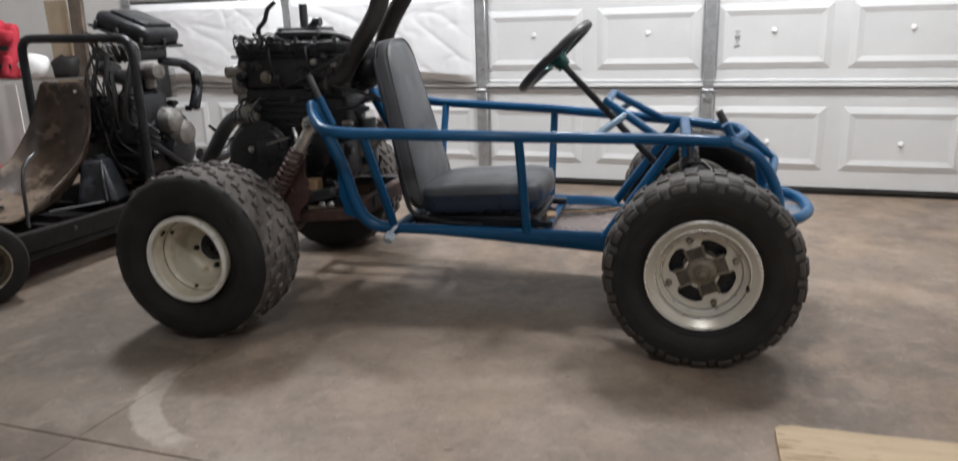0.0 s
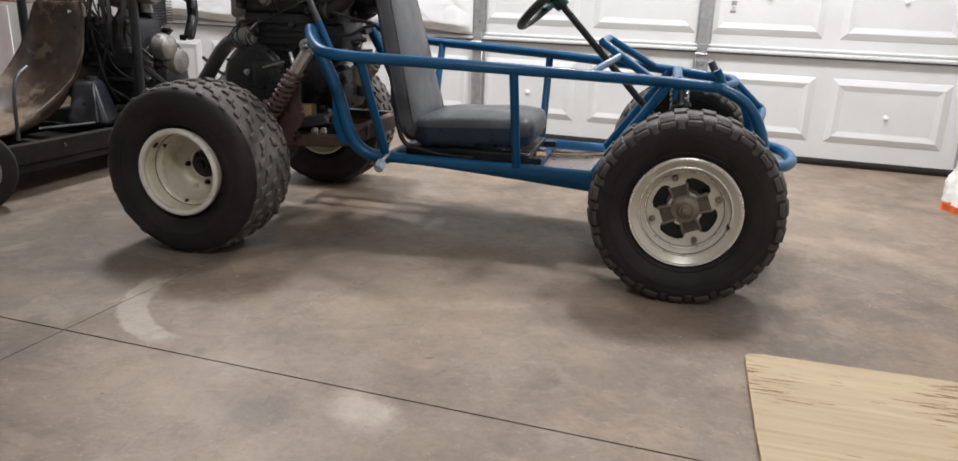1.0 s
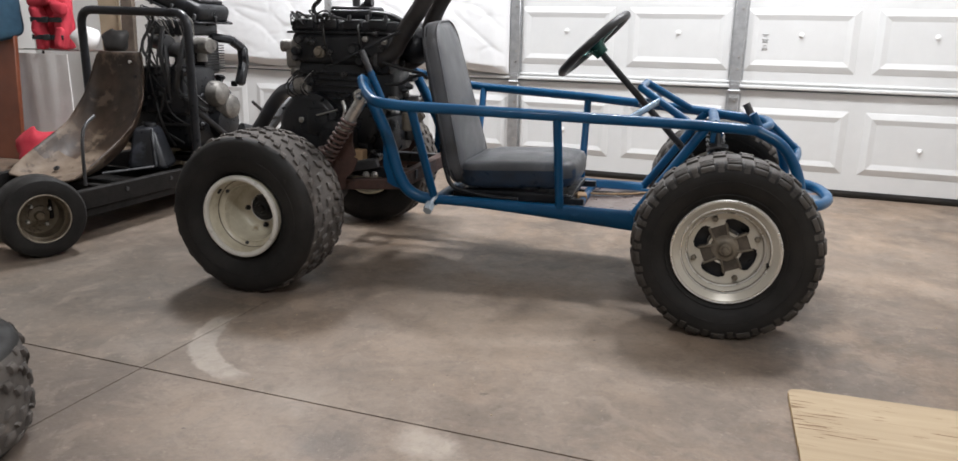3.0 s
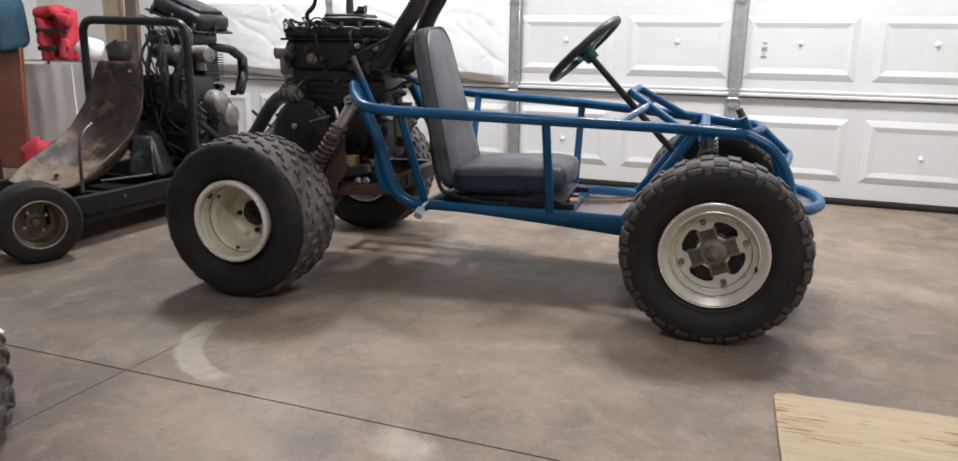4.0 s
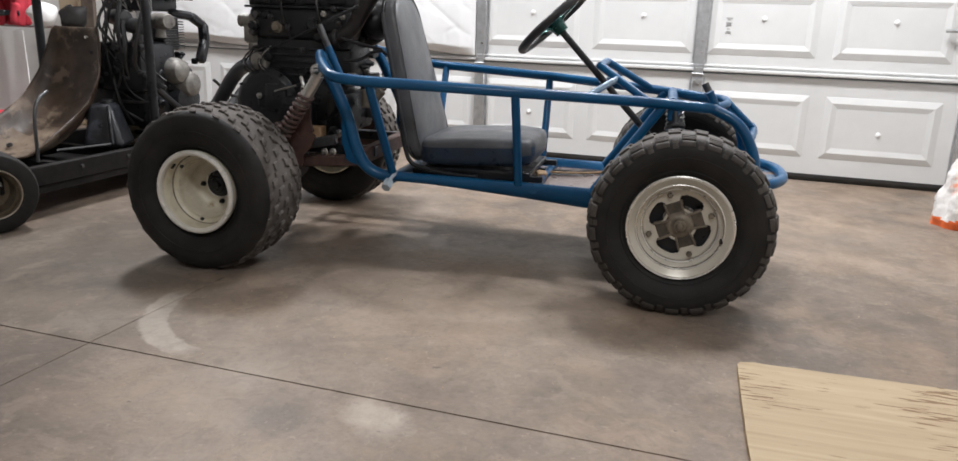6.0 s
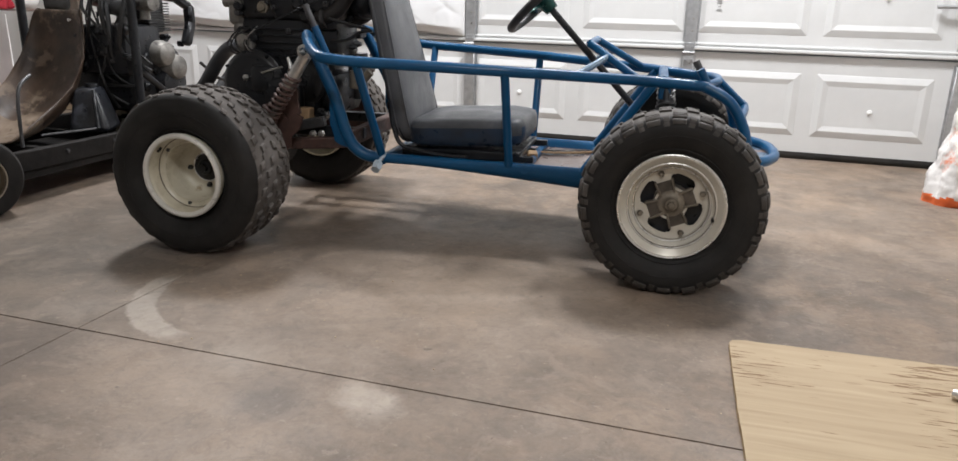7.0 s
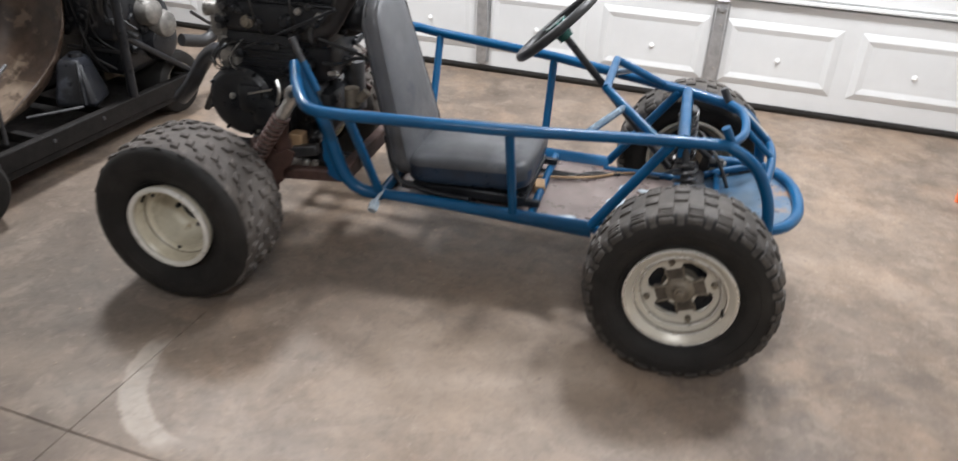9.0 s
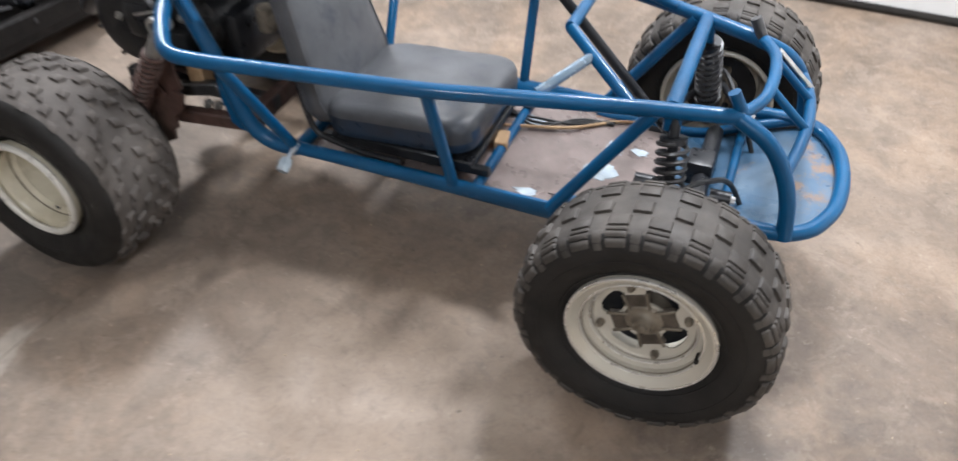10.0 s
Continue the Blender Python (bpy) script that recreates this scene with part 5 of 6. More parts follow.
for pts in PIPES:
    part("exhaust_pipe", tube(B(), pts, 0.029, 0.05, 18), M_PIPE, eng, "sooty dark bent exhaust pipe")
    part("pipe_flange", rod(B(), (-0.80, pts[0][1], 0.709), (-0.787, pts[0][1], 0.709), 0.036), M_GREY, eng)
part("pipe_collector", sphere(B(), (-0.698, 0.0, 0.762), 0.06, 1.12, 1.3, 1.05, 28, 18), M_BLK, eng, "swollen black pipe collector")
bm = B()
bar(bm, (-0.995, -0.2, 0.667), (-0.83, -0.2, 0.742), 0.004, 0.006, 0.001)
bar(bm, (-0.832, -0.2, 0.741), (-0.685, -0.2, 0.81), 0.006, 0.009, 0.001)
part("stay_bar", bm, M_BLK, eng, "thin dark steel engine stay bar")
rngw = random.Random(4)
for k in range(16):
    u0, v0, z0 = -1.11 + rngw.random() * 0.14, -0.15 + rngw.random() * 0.2, 0.82 + rngw.random() * 0.02
    pts = [(u0, v0, z0), (u0 + rngw.uniform(-0.04, 0.03), v0 - 0.03, z0 + rngw.uniform(0.02, 0.05)), (u0 + rngw.uniform(0.0, 0.08), v0 + rngw.uniform(-0.05, 0.05), z0 + rngw.uniform(0.0, 0.04)), (u0 + 0.07, v0 + 0.03, z0 - 0.03)]
    part("wire", tube(B(), pts, rngw.choice((0.002, 0.003, 0.0045)), 0.03, 5), M_HOSE, eng)
for k in range(9):
    u0 = -1.13 + rngw.random() * 0.09
    pts = [(u0 + 0.02, -0.13, 0.67), (u0 - rngw.uniform(0.0, 0.03), -0.17, 0.64 - rngw.random() * 0.03), (u0 + rngw.uniform(-0.02, 0.03), -0.18, 0.58 + rngw.random() * 0.02), (u0 + 0.05, -0.14, 0.56)]
    part("wire", tube(B(), pts, 0.0028, 0.03, 5), M_STEEL if k == 4 else M_HOSE, eng)
for k in range(2):
    u0 = -0.99 + 0.13 * k
    part("plug_lead", tube(B(), [(u0, -0.13, 0.835), (u0 + 0.01, -0.165, 0.815), (u0 + 0.02, -0.168, 0.76), (u0 + 0.035, -0.15, 0.70)], 0.004, 0.02, 7), M_RUB, eng)
for pts, r in (([(-0.77, -0.15, 0.705), (-0.70, -0.15, 0.688), (-0.62, -0.17, 0.675), (-0.60, -0.18, 0.66)], 0.0055), ([(-0.76, -0.15, 0.632), (-0.70, -0.16, 0.635), (-0.65, -0.17, 0.665), (-0.61, -0.18, 0.672)], 0.0055), ([(-1.08, -0.08, 0.60), (-1.21, -0.02, 0.592), (-1.27, 0.0, 0.545), (-1.34, 0.0, 0.44), (-1.40, 0.02, 0.385)], 0.026), ([(-1.12, -0.06, 0.52), (-1.2, -0.03, 0.47), (-1.26, 0.0, 0.42), (-1.3, 0.02, 0.36)], 0.012)):
    part("hose" if r < 0.02 else "coolant_hose", tube(B(), pts, r, 0.05, 12), M_HOSE if r < 0.02 else M_TANK, eng)
part("starter_motor", rod(B(), (-0.75, 0.06, 0.42), (-0.75, 0.06, 0.58), 0.035), M_GREY, eng, "grimy grey starter motor")
bm = B()
rod(bm, (-0.71, -0.06, 0.47), (-0.71, -0.06, 0.53), 0.024)
rod(bm, (-0.68, -0.08, 0.50), (-0.65, -0.08, 0.53), 0.014)
part("brake_caliper", bm, M_CAST, eng, "dirty cast caliper")
bm = B()
bar(bm, (-0.925, -0.215, 0.342), (-0.765, -0.215, 0.375), 0.03, 0.034, 0.004)
part("mount_bracket", bm, M_GREY, eng, "dark grey engine mount bar")
for u, z in ((-0.915, 0.346), (-0.80, 0.334), (-0.77, 0.336)):
    part("bolt", lathe(B(), [(0.0, -0.016), (0.006, -0.015), (0.008, -0.006), (0.012, -0.005), (0.012, 0.004)], 6, Matrix.Translation((u, -0.235, z))), M_STEEL, eng)

# ---- second kart ----
kart = thing("racing_kart", pose(-2.25, -1.9, 0), "old stripped kart with brown seat shell and black roll hoop", "kart")


def small_wheel(parent, m, R, W, material, label):
    bm = B()
    h = W / 2
    lathe(bm, [(0.56 * R, -h * 0.82), (0.60 * R, -h * 0.9), (0.58 * R, -h * 0.7), (0.5 * R, -h * 0.55), (0.5 * R, -h * 0.05), (0.46 * R, h * 0.2), (0.30 * R, h * 0.24), (0.14 * R, h * 0.1), (0.02, h * 0.1), (0.02, h * 0.4), (0.5 * R, h * 0.4), (0.58 * R, h * 0.8), (0.6 * R, 0)], 40, closed=True)
    rim = part("wheel", bm, material, parent, label)
    rim.matrix_local = m
    part("rim_lip", tube(B(), [(0.59 * R * math.cos(a), -h * 0.9, 0.59 * R * math.sin(a)) for a in (2 * math.pi * k / 48 for k in range(48))], 0.003, closed=True, seg=8), M_KLIP, rim, "scuffed dull rim edge")
    bm = B()
    lathe(bm, [(0.57 * R, -h * 0.75), (0.62 * R, -h * 0.95), (0.8 * R, -h), (0.94 * R, -h * 0.9), (R, -h * 0.62), (R, h * 0.62), (0.94 * R, h * 0.9), (0.8 * R, h), (0.62 * R, h * 0.95), (0.57 * R, h * 0.75)], 48, closed=True)
    for v in bm.verts:
        v.co.z = max(v.co.z, -R + 0.004)
    part("tyre", bm, M_RUB, rim, "worn smooth black kart tyre")
    bm = B()
    lathe(bm, [(0.0, -h * 0.22), (0.014, -h * 0.2), (0.018, 0.0), (0.034, h * 0.05), (0.034, h * 0.3)], 18)
    part("hub", bm, M_KRIM, rim, "dirty tarnished hub")
    for k in range(4):
        a = radians(30 + 90 * k)
        bm = B()
        lathe(bm, [(0.0, -h * 0.05), (0.006, -h * 0.03), (0.008, h * 0.2)], 6, Matrix.Translation((0.044 * math.cos(a), 0, 0.04 * math.sin(a))))
        part("wheel_nut", bm, M_STEEL, rim)
    return rim


small_wheel(kart, pose(0.31, -0.46, 0.142, 0, 0, 64), 0.146, 0.15, M_KRIM, "tarnished gold small kart rim")
small_wheel(kart, pose(-0.33, -0.46, 0.142, 0, 0, -116), 0.146, 0.15, M_KRIM, "tarnished gold small kart rim")
small_wheel(kart, pose(0.17, 0.74, 0.142, 0, 0, 90), 0.146, 0.2, M_KRIM, "tarnished gold small kart rim")
small_wheel(kart, pose(-0.19, 0.74, 0.142, 0, 0, -90), 0.146, 0.2, M_KRIM, "tarnished gold small kart rim")
for s in (1, -1):
    bm = B()
    bar(bm, (0.30 * s, -0.42, 0.158), (0.30 * s, 0.80, 0.151), 0.035, 0.076, 0.004)
    part("frame_rail", bm, M_DULLBLK, kart, "black square frame rail")
    for y in (-0.3, -0.05, 0.2):
        part("rail_bolt", lathe(B(), [(0.0, -0.006), (0.008, -0.005), (0.009, 0.003)], 8, pose(0.318 * s, y, 0.165, 0, 0, 90 * s)), M_GREY, kart)
for y in (-0.42, -0.05, 0.3, 0.78):
    bm = B()
    bar(bm, (-0.3, y, 0.15), (0.3, y, 0.15), 0.03, 0.04, 0.003)
    part("crossmember", bm, M_DULLBLK, kart)
bm = B()
box(bm, 0.0, 0.2, 0.092, 0.6, 1.18, 0.008, 0.002, seg=1)
for s in (1, -1):
    box(bm, 0.302 * s, 0.2, 0.108, 0.008, 1.18, 0.04, 0.002, seg=1)
part("belly_pan", bm, M_DULLBLK, kart, "low black sheet-metal belly pan")
part("front_axle", rod(B(), (-0.33, -0.46, 0.142), (0.31, -0.46, 0.142), 0.012), M_BLK, kart)
part("rear_axle", rod(B(), (-0.19, 0.74, 0.142), (0.17, 0.74, 0.142), 0.014), M_STEEL, kart)
bm = B()
tube(bm, [(0.30, 0.40, 0.19), (0.30, 0.40, 0.62), (0.30, 0.40, 0.865), (-0.31, 0.40, 0.875), (-0.31, 0.40, 0.6), (-0.31, 0.40, 0.19)], 0.0195, 0.07, 14)
part("roll_hoop", bm, M_BLK, kart, "black bent tube roll hoop")
for s in (1, -1):
    part("hoop_stay", rod(B(), (0.30 * s, 0.4, 0.45), (0.29 * s, 0.78, 0.19), 0.014), M_BLK, kart)


def seat_shell():
    """Scoop seat: swept from the head of the back, down and forward to the lip."""
    rim = ((0.385, 0.69), (0.372, 0.655), (0.355, 0.59), (0.312, 0.487), (0.225, 0.38), (0.1, 0.307), (-0.035, 0.235), (-0.105, 0.195), (-0.118, 0.187))
    half = (0.12, 0.14, 0.155, 0.175, 0.19, 0.2, 0.2, 0.185, 0.17)
    deep = (0.012, 0.025, 0.04, 0.065, 0.095, 0.11, 0.075, 0.03, 0.012)
    bm = B()
    n = 18
    rows = []
    for i, ((y, z), w, d) in enumerate(zip(rim, half, deep)):
        y0, z0 = rim[max(0, i - 1)]
        y1, z1 = rim[min(len(rim) - 1, i + 1)]
        back = Vector((0, z0 - z1, y1 - y0)).normalized()
        row = []
        for k in range(n + 1):
            q = 2 * k / n - 1
            row.append(Vector((-0.08 + w * (abs(q) ** 0.8) * (1 if q > 0 else -1), y, z)) + back * d * (1 - abs(q) ** 3.2))
        rows.append(row)
    V = [[bm.verts.new(p) for p in r] for r in rows]
    for a, b in zip(V, V[1:]):
        for k in range(n):
            bm.faces.new((a[k], a[k + 1], b[k + 1], b[k]))
    bmesh.ops.recalc_face_normals(bm, faces=bm.faces)
    bmesh.ops.solidify(bm, geom=bm.faces[:], thickness=0.007)
    bmesh.ops.subdivide_edges(bm, edges=bm.edges[:], cuts=1, use_grid_fill=True, smooth=0.6)
    return bm


bm = seat_shell()
# low faces of the scoop take the paler fibreglass, with a ragged border
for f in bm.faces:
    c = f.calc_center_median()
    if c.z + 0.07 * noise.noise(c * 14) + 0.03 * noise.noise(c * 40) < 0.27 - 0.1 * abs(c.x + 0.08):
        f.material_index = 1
part("seat_shell", bm, (M_SHELL, M_SHELLPALE), kart, "weathered brown scoop seat shell with a paler pan", 60)
part("seat_bolt", lathe(B(), [(0.006, -0.004), (0.012, -0.004), (0.013, 0.004), (0.006, 0.004)], 14, pose(-0.15, 0.03, 0.2, -60, 0, 0), closed=True), M_GREY, kart)
bm = B()
bar(bm, (-0.1, 0.401, 0.66), (-0.08, 0.378, 0.48), 0.008, 0.008, 0.001)
part("seat_slot", bm, M_BLK, kart, "dark vertical groove")
# stud stands in for a small hole with the white background behind
part("seat_bolt", lathe(B(), [(0.0, -0.006), (0.008, -0.005), (0.009, 0.006)], 10, pose(-0.03, 0.388, 0.645)), M_LIP, kart, "bright stud in place of a see-through hole")
part("side_hook", tube(B(), [(0.26, -0.20, 0.2), (0.255, -0.19, 0.36), (0.25, -0.17, 0.43), (0.235, -0.10, 0.46)], 0.007, 0.05), M_GREY, kart, "bent grey steel side bar")
bm = B()
box(bm, 0, 0, 0.09, 0.17, 0.17, 0.18, 0.022, seg=3)
for v in bm.verts:
    k = v.co.z / 0.18
    v.co.x, v.co.y = v.co.x * (1 - 0.5 * k ** 1.4) - 0.02 * k, v.co.y * (1 - 0.35 * k) + 0.03 * k
bmesh.ops.transform(bm, matrix=pose(0.16, 0.27, 0.19, 0, 0, 24), verts=bm.verts)
tank = part("fuel_tank", bm, M_TANK, kart, "dark blue-grey tapered plastic tank")
part("tank_cap", lathe(B(), [(0.0, -0.012), (0.024, -0.011), (0.027, 0.0), (0.027, 0.014)], 20, pose(0.135, 0.30, 0.374, -90, 0, 0)), M_BLK, tank)
part("tank_rib", tube(B(), [(0.24, 0.2, 0.21), (0.212, 0.225, 0.32), (0.19, 0.25, 0.362)], 0.008, 0.03, 8), M_BLK, tank)
part("link_rod", rod(B(), (0.12, 0.02, 0.2), (0.26, 0.17, 0.215), 0.006, seg=8), M_GREY, kart, "thin grey steering link")
# engine and its fittings
bm = B()
box(bm, 0.02, 0.62, 0.38, 0.44, 0.34, 0.28, 0.05, seg=3)
box(bm, 0.12, 0.52, 0.52, 0.26, 0.24, 0.22, 0.03, seg=2)
keng = part("engine_block", bm, M_BLK, kart, "grimy black motorcycle engine block")
for k, (x, y, z, r) in enumerate(((0.27, 0.60, 0.50, 0.06), (0.28, 0.66, 0.435, 0.062), (0.25, 0.66, 0.36, 0.09))):
    bm = B()
    lathe(bm, [(0.0, -0.05), (r * 0.5, -0.048), (r * 0.85, -0.035), (r, -0.005), (r, 0.05)], 28, pose(x, y, z, 0, 0, 90))
    part("engine_cover", bm, M_SILVER if k < 2 else M_BLK, keng, "dull aluminium engine side cover" if k < 2 else "black engine side cover")
bm = B()
for k in range(11):
    part("fin", box(B(), 0.18, 0.64, 0.60 + k * 0.012, 0.13, 0.14, 0.005, 0.002, seg=1), M_GREY, keng)
box(bm, 0.18, 0.64, 0.67, 0.1, 0.11, 0.16, 0.01, seg=1)
part("finned_cylinder", bm, M_GREY, keng, "finned dark grey cylinder")
bm = B()
box(bm, 0.10, 0.60, 0.80, 0.24, 0.22, 0.07, 0.02, seg=2)
part("cylinder_head", bm, M_BLK, keng)
am = pose(0.10, 0.66, 0.885, 0, 20, 0)
bm = B()
box(bm, 0, 0, 0.022, 0.29, 0.24, 0.09, 0.035, am, 3)
box(bm, 0.01, 0, 0.072, 0.2, 0.17, 0.02, 0.009, am, 2)
abox = part("air_box", bm, M_BLK, keng, "tilted black air cleaner box with a rim flange")
part("air_box_flange", box(B(), 0, 0, -0.01, 0.315, 0.262, 0.01, 0.004, am, 1), M_BLK, abox)
for x, y in ((-0.12, -0.122), (0.0, -0.124), (0.13, -0.122), (0.15, 0.0)):
    part("clip", box(B(), x, y, 0.0, 0.016, 0.012, 0.045, 0.003, am, 1), M_GREY, abox)
for x, y, z in ((0.09, 0.46, 0.735), (0.2, 0.45, 0.70), (0.31, 0.47, 0.725)):
    bm = B()
    lathe(bm, [(0.0, -0.07), (0.03, -0.068), (0.036, -0.05), (0.036, 0.02), (0.03, 0.03), (0.03, 0.06), (0.0, 0.062)], 20, pose(x, y, z, 0, 10, 75))
    lathe(bm, [(0.0, -0.03), (0.02, -0.028), (0.024, 0.03)], 14, pose(x, y, z - 0.04, -90, 0, 0))
    part("carburettor", bm, M_GREY if x < 0.3 else M_SILVER, keng, "dull grey carburettor")
part("engine_shelf", rod(B(), (0.0, 0.42, 0.622), (0.30, 0.42, 0.626), 0.006), M_GREY, keng)
part("engine_shelf", rod(B(), (-0.02, 0.42, 0.362), (0.28, 0.42, 0.368), 0.007), M_GREY, keng)
rgk = random.Random(31)
fittings(keng, rgk, 18, (-0.05, 0.26), (0.42, 0.62), 0.40, 0, 0.3)
fittings(keng, rgk, 14, (0.5, 0.78), (0.32, 0.6), 0.245, 1, 0.4)
bm = B()
bar(bm, (0.20, 0.66, 0.76), (0.26, 0.76, 0.745), 0.042, 0.04, 0.012)
bar(bm, (0.255, 0.74, 0.75), (0.27, 0.825, 0.70), 0.042, 0.042, 0.012)
bar(bm, (0.27, 0.815, 0.715), (0.273, 0.815, 0.62), 0.042, 0.05, 0.012)
bar(bm, (0.273, 0.82, 0.64), (0.275, 0.77, 0.53), 0.044, 0.05, 0.012)
part("intake_elbow", bm, M_BLK, keng, "black bent elbow pipe")
rk = random.Random(11)
for k in range(16):
    x0, z0 = 0.04 + rk.random() * 0.22, 0.45 + rk.random() * 0.28
    pts = [(x0, 0.43, z0 + 0.12), (x0 + rk.uniform(-0.06, 0.06), 0.38 + rk.uniform(-0.02, 0.03), z0), (x0 + rk.uniform(-0.05, 0.1), 0.40, z0 - 0.12), (x0 + 0.08, 0.45, z0 - 0.2)]
    part("hose", tube(B(), pts, rk.choice((0.004, 0.007, 0.011)), 0.06, 7), M_HOSE, keng)
for k in range(10):
    x0 = 0.03 + rk.random() * 0.16
    pts = [(x0, 0.45, 0.80), (x0 + rk.uniform(-0.06, 0.06), 0.42, 0.87 + rk.random() * 0.04), (x0 + rk.uniform(-0.06, 0.12), 0.46, 0.84), (x0 + 0.06, 0.5, 0.76)]
    part("wire", tube(B(), pts, 0.003, 0.03, 5), M_STEEL if k % 3 == 0 else M_HOSE, keng)
for pts, r in (([(0.28, 0.86, 0.44), (0.29, 1.0, 0.34), (0.3, 1.1, 0.36), (0.3, 1.16, 0.30)], 0.008), ([(0.2, 0.86, 0.3), (0.24, 1.0, 0.26), (0.30, 1.12, 0.40), (0.32, 1.2, 0.46)], 0.03)):
    part("drive_hose", tube(B(), pts, r, 0.06, 10), M_HOSE, keng)

# ---- plywood sheet ----
ply = mesh_ob("plywood_sheet", B(), M_PLY)
bm = B()
rim = [(0.012, -0.02)]
rim += [(0.02 + 1.2 * k / 40, 0.0025 * noise.noise(Vector((k * 0.6, 1, 0))) - (0.006 if k == 0 else 0)) for k in range(41)]
rim += [(1.22, -0.82)]
rim += [(0.012 + 0.02 * (k / 24 - 1) ** 2 * (1 if k > 12 else 1) + 0.004 * noise.noise(Vector((k * 0.7, 4, 0))), -0.82 + 0.78 * k / 24) for k in range(25)]
lo = [bm.verts.new((x, y, 0.0)) for x, y in rim]
hi = [bm.verts.new((x, y, 0.012)) for x, y in rim]
bm.faces.new(hi)
bm.faces.new(lo[::-1])
for k in range(len(rim)):
    q = (k + 1) % len(rim)
    bm.faces.new((lo[k], lo[q], hi[q], hi[k]))
bmesh.ops.recalc_face_normals(bm, faces=bm.faces)
bm.normal_update()
for f in bm.faces:
    if abs(f.normal.z) < 0.5:
        f.material_index = 1
bm.to_mesh(ply.data)
bm.free()
ply.data.materials.append(M_PLYEDGE)
ply.matrix_world = pose(0.583, -2.515, 0.001, 0, 0, 3.0)
tagged(ply, "thin raw plywood sheet with dark grain streaks lying on the floor", "plywood sheet")

# ---- sack by the door ----
def sack():
    bm = B()
    n, m = 72, 44
    rows = []
    for j in range(m + 1):
        t = j / m
        prof = (0.93 + 0.9 * t if t < 0.08 else 1.0) * (1 - 0.52 * t)
        rows.append([])
        for k in range(n):
            a = 2 * math.pi * k / n
            c, s = math.cos(a), math.sin(a)
            sq = (abs(c) ** 3 + abs(s) ** 3) ** (-1 / 3)
            w = noise.noise(Vector((c * 2.2, s * 2.2, t * 5))) * 0.018 + abs(noise.noise(Vector((c * 5, s * 5, t * 9)))) * 0.014 - abs(noise.noise(Vector((c * 11, s * 11, t * 16)))) * 0.009
            rows[-1].append(bm.verts.new((0.19 * c * sq * prof + w * c, 0.12 * s * sq * prof + w * s, t * 0.42 + (0.02 * noise.noise(Vector((c, s, 3))) if j else 0))))
    for a, b in zip(rows, rows[1:]):
        for k in range(n):
            f = bm.faces.new((a[k], a[(k + 1) % n], b[(k + 1) % n], b[k]))
            c = f.calc_center_median()
            if c.z < 0.035 + 0.01 * noise.noise(c * 20):
                f.material_index = 1
    bm.faces.new(rows[0][::-1])
    bm.faces.new(rows[-1])
    bmesh.ops.recalc_face_normals(bm, faces=bm.faces)
    return bm


bag = mesh_ob("plastic_sack", sack(), (M_BAG, M_ORANGE), angle=60)
bag.matrix_world = pose(1.54, -0.70, 0.0, 0, 0, 20)
tagged(bag, "full white plastic sack with orange print standing on the floor", "sack")

# ---- spare wheel lying in the foreground ----
spare = thing("spare_wheel", pose(-1.045, -3.49, 0.118), "dusty black knobbly tyre lying flat on the concrete", "wheel")
rear_wheel(spare, pose(0, 0, 0, -90, 0, 0) @ Matrix.Diagonal((1, 0.86, 1, 1)))

# ---- stored things along the far side ----
bm = B()
box(bm, 0, 0, 0.3675, 0.9, 0.03, 0.735, 0.004, seg=1)
ob = mesh_ob("brown_panel", bm, M_BROWN)
ob.matrix_world = pose(-4.17, -0.98, 0.0, -4, 0, 4)
tagged(ob, "reddish brown board leaning upright among stored things", "board")


def cloth(w, h, seed, depth=0.03):
    bm = B()
    nx, nz = 26, 20
    g = [[bm.verts.new((w * (i / nx - 0.5), depth * noise.noise(Vector((i / nx * 5, j / nz * 1.5, seed))) + depth * 0.4 * math.sin(i * 0.9 + seed), h * j / nz)) for j in range(nz + 1)] for i in range(nx + 1)]
    for i in range(nx):
        for j in range(nz):
            bm.faces.new((g[i][j], g[i + 1][j], g[i + 1][j + 1], g[i][j + 1]))
    bmesh.ops.recalc_face_normals(bm, faces=bm.faces)
    bmesh.ops.solidify(bm, geom=bm.faces[:], thickness=0.006)
    return bm


rack = thing("clothes_rack", pose(-3.5, -0.78, 0, 0, 0, 0), "thin steel wire rack hung with cloth", "rack")
for x in (-0.16, 0.56):
    part("leg", rod(B(), (x, -0.02, 0.0), (x, 0.0, 0.65), 0.008), M_GREY, rack)
for y in (-0.04, 0.04, 0.12):
    part("wire", rod(B(), (-0.36, y, 0.65), (0.58, y, 0.65), 0.003, seg=6), M_STEEL, rack)
ob = mesh_ob("white_cloth", cloth(0.47, 0.53, 2.0, 0.004), M_SHEET, angle=80)
ob.matrix_world = pose(-3.63, -0.85, 0.10)
tagged(ob, "white cloth hanging from the wire rack", "cloth")


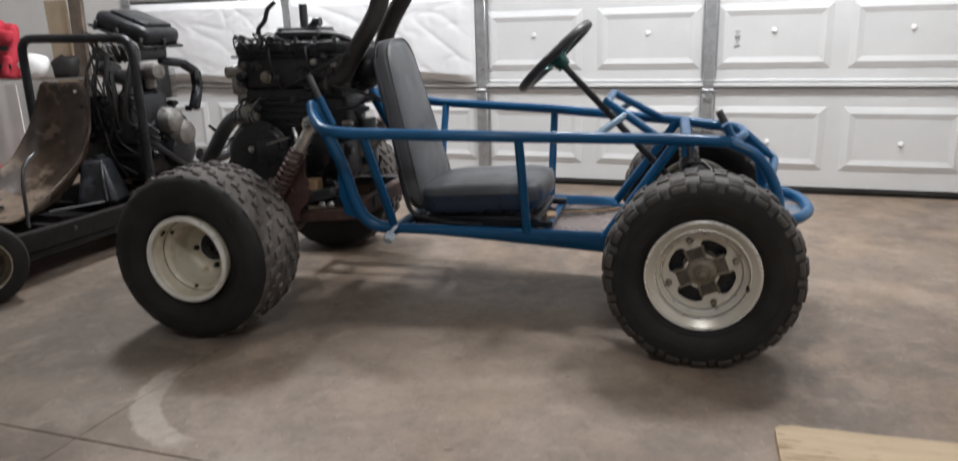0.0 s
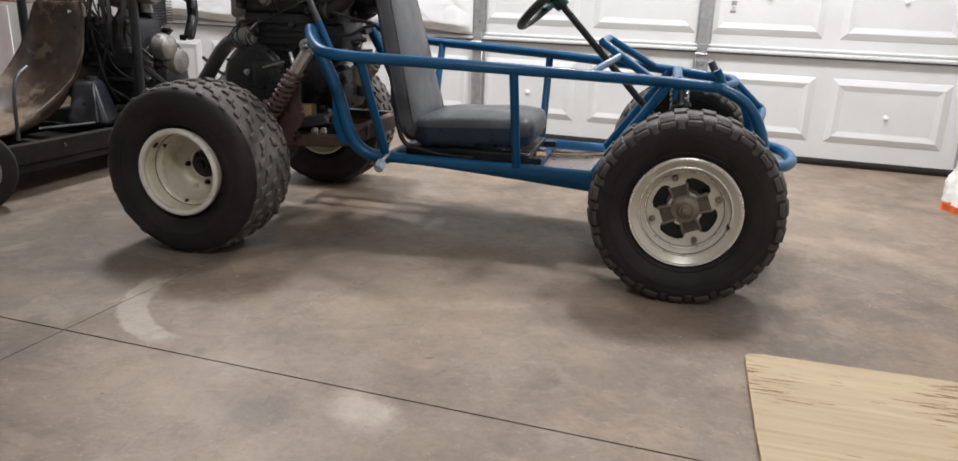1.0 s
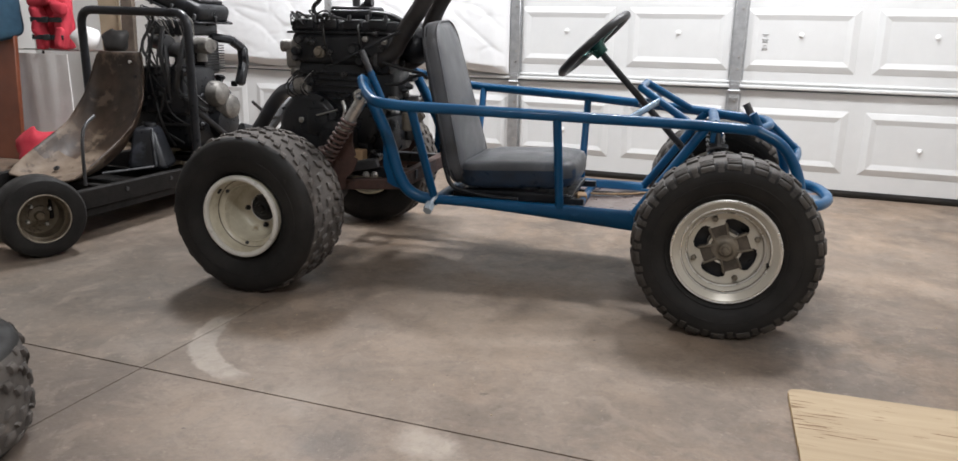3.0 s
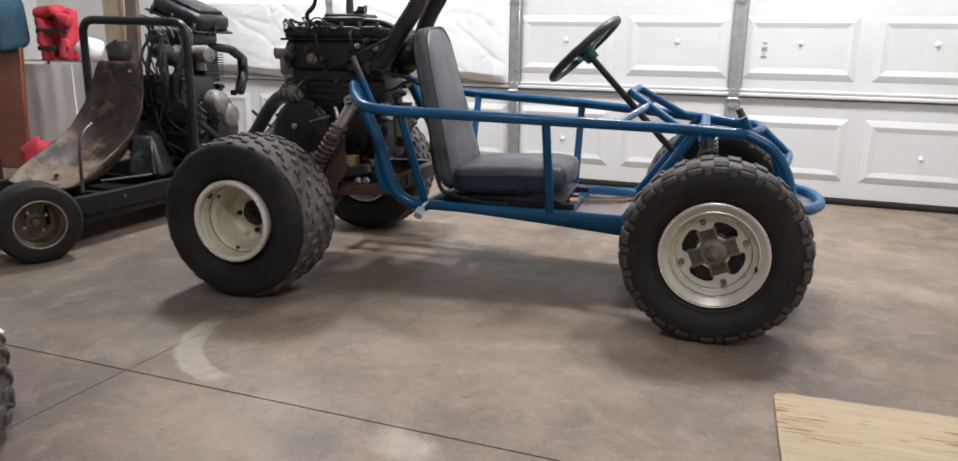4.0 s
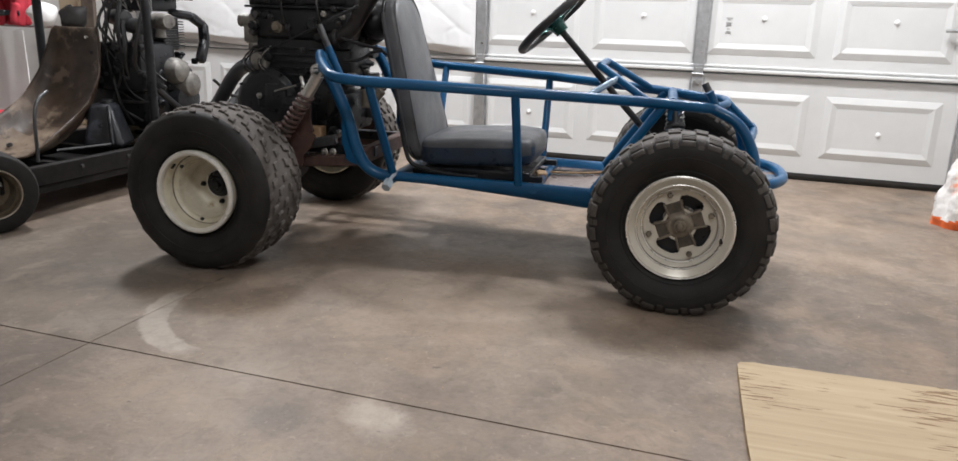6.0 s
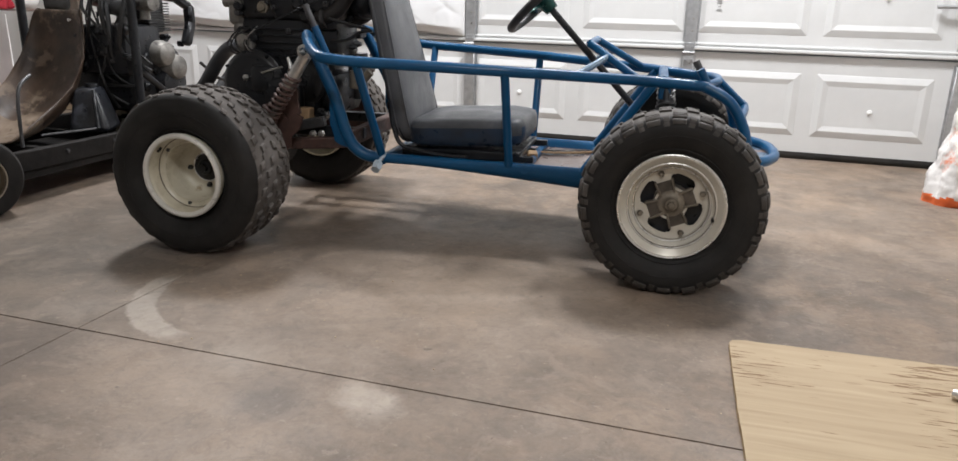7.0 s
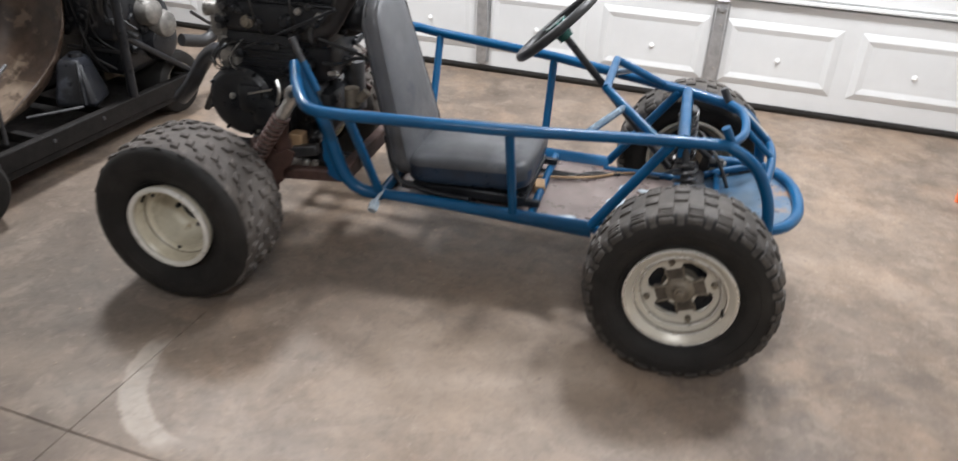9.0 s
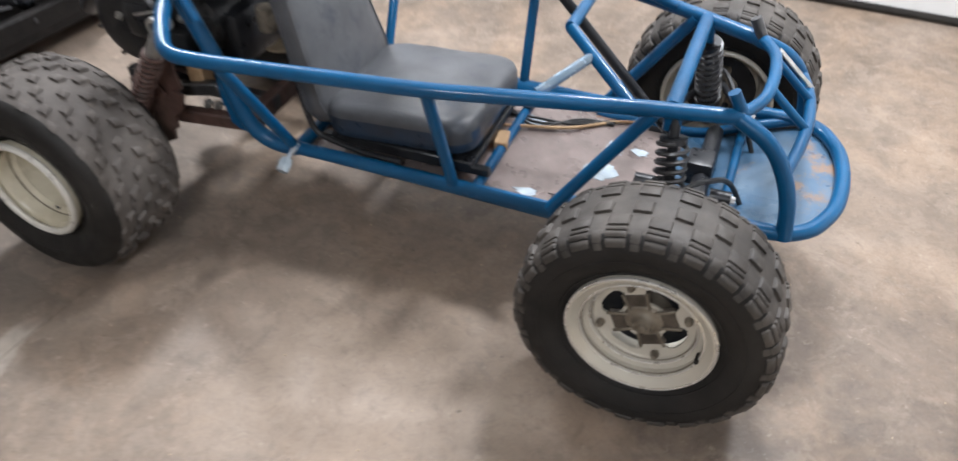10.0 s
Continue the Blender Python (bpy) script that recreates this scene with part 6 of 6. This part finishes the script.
def vest():
    """Two padded fronts that hang from a folded collar."""
    bm = B()
    for side in (-1, 1):
        box(bm, 0.062 * side, -0.012 + 0.008 * side, 0.13, 0.085, 0.07, 0.27, 0.032, pose(0, 0, 0, 0, 5 * side, 0), 3)
        box(bm, 0.075 * side, -0.03, 0.075, 0.06, 0.05, 0.12, 0.022, pose(0, 0, 0, 0, 3 * side, 0), 3)
    box(bm, 0.0, 0.05, 0.15, 0.2, 0.05, 0.3, 0.02, seg=2)
    box(bm, 0.0, -0.01, 0.285, 0.17, 0.1, 0.065, 0.028, pose(0, 0, 0, 0, -7, 0), 3)
    box(bm, 0.03, -0.045, 0.255, 0.1, 0.04, 0.07, 0.018, pose(0, 0, 0, 0, 16, 0), 3)
    bmesh.ops.subdivide_edges(bm, edges=[e for e in bm.edges if e.calc_length() > 0.04], cuts=3, use_grid_fill=True)
    for v in bm.verts:
        v.co += Vector((0.014, 0.016, 0.01)) * noise.noise(v.co * 13) + Vector((0.0, 0.006, 0.0)) * noise.noise(v.co * 34)
        v.co.z = max(v.co.z, 0.0)
    return bm


lv = thing("life_vest", pose(-3.535, -0.80, 0.655, 0, 0, 6), "bright red padded life vest lying on the rack", "life vest")
part("body", vest(), M_RED, lv, angle=60)
for z in (0.07, 0.17):
    bm = B()
    box(bm, 0, -0.048, z, 0.22, 0.008, 0.028, 0.002, seg=1)
    belt = part("strap", bm, M_BLK, lv, "black webbing strap")
    bm = B()
    box(bm, 0.0, -0.055, z, 0.045, 0.012, 0.035, 0.004, seg=1)
    part("buckle", bm, M_BLK, belt)
bm = B()
box(bm, 0, 0, 0.16, 0.36, 0.2, 0.32, 0.07, seg=3)
for v in bm.verts:
    v.co += Vector((0.03, 0.02, 0.03)) * noise.noise(v.co * 6 + Vector((5, 0, 0)))
ob = mesh_ob("folded_blanket", bm, M_NAVY, angle=60)
ob.matrix_world = pose(-3.89, -0.93, 0.70)
tagged(ob, "folded teal-blue fabric bundle over the brown board", "fabric bundle")
bm = B()
sphere(bm, (0, 0, 0.07), 0.075, 1.25, 0.8, 0.95)
for v in bm.verts:
    v.co += Vector((0.015, 0.015, 0.015)) * noise.noise(v.co * 17)
ob = mesh_ob("white_rag", bm, M_SHEET, angle=70)
ob.matrix_world = pose(-3.29, -0.80, 0.65)
tagged(ob, "crumpled white rag on the wire rack", "rag")
bm = B()
sphere(bm, (0, 0, 0.1), 0.115, 1.05, 0.8, 1.1, 24, 16)
for v in bm.verts:
    v.co += Vector((0.05, 0.04, 0.05)) * noise.noise(v.co * 9)
    v.co.z = max(v.co.z, 0.0)
ob = mesh_ob("red_bag", bm, M_RED, angle=70)
ob.matrix_world = pose(-3.4, -1.12, 0.0, 0, 0, 15)
tagged(ob, "slumped red fabric bag on the floor beside the rack", "bag")
mower = thing("dark_machine", pose(-3.45, -1.62, 0, 0, 0, 20), "dark dusty machine with a round fan guard", "machine")
bm = B()
box(bm, 0, 0, 0.13, 0.34, 0.4, 0.26, 0.05, seg=3)
part("body", bm, M_BLK, mower)
bm = B()
lathe(bm, [(0.12, -0.02), (0.15, -0.03), (0.16, 0.0), (0.15, 0.03), (0.12, 0.02)], 30, pose(0.05, -0.05, 0.32, 20, 0, 0), closed=True)
part("guard_ring", bm, M_BLK, mower)
bm = B()
box(bm, 0, 0, 0.62, 0.10, 0.03, 1.24, 0.004, seg=1)
ob = mesh_ob("wooden_post", bm, M_DARKWOOD)
ob.matrix_world = pose(-3.47, -0.30, 0.0, 0, 2, 0)
tagged(ob, "grey-brown weathered wooden post leaning by the door", "board")
bm = B()
box(bm, 0, 0, 0.55, 0.16, 0.03, 1.1, 0.004, seg=1)
ob = mesh_ob("tan_board", bm, M_TAN)
ob.matrix_world = pose(-3.64, -0.24, 0.0, 0, -1, 0)
tagged(ob, "broad tan board standing against the wall", "board")

bm = B()
sphere(bm, (0, 0, 0.07), 0.1, 1.2, 0.8, 0.9, 20, 14)
for v in bm.verts:
    v.co += Vector((0.03, 0.025, 0.03)) * noise.noise(v.co * 12)
    v.co.z = max(v.co.z, 0.0)
ob = mesh_ob("black_cap", bm, M_RUB, angle=70)
ob.matrix_world = pose(-3.17, -0.70, 0.652) @ Matrix.Scale(0.78, 4)
tagged(ob, "crumpled black cloth cap on the wire rack", "cap")

# ---- small litter on the floor ----
bm = B()
lathe(bm, [(0.0, 0.0), (0.0105, 0.0), (0.011, 0.002), (0.011, 0.03), (0.0095, 0.034), (0.007, 0.034), (0.007, 0.02), (0.0, 0.02)], 20)
ob = mesh_ob("wrench_socket", bm, M_LIP)
ob.matrix_world = pose(1.066, -2.675, 0.0245, 0, 0, 60)
tagged(ob, "small chrome wrench socket lying on the plywood", "socket")
bm = cloth(0.05, 0.03, 7.0, 0.008)
ob = mesh_ob("paper_scrap", bm, M_SHEET, angle=80)
ob.matrix_world = pose(-1.425, -2.934, 0.008, 80, 0, 30)
tagged(ob, "small crumpled white paper scrap on the concrete", "paper")
rc = random.Random(8)
bm = B()
for k in range(80):
    x, y, r = rc.uniform(-1.6, 1.5), rc.uniform(-3.0, -1.4), rc.uniform(0.0007, 0.0016)
    box(bm, x, y, r * 0.7, r * 2, r * 1.6, r * 1.4, 0, None)
ob = mesh_ob("grit", bm, M_TAN, smooth=False)
tagged(ob, "pale crumbs of grit scattered on the concrete", "grit", kind="stuff")
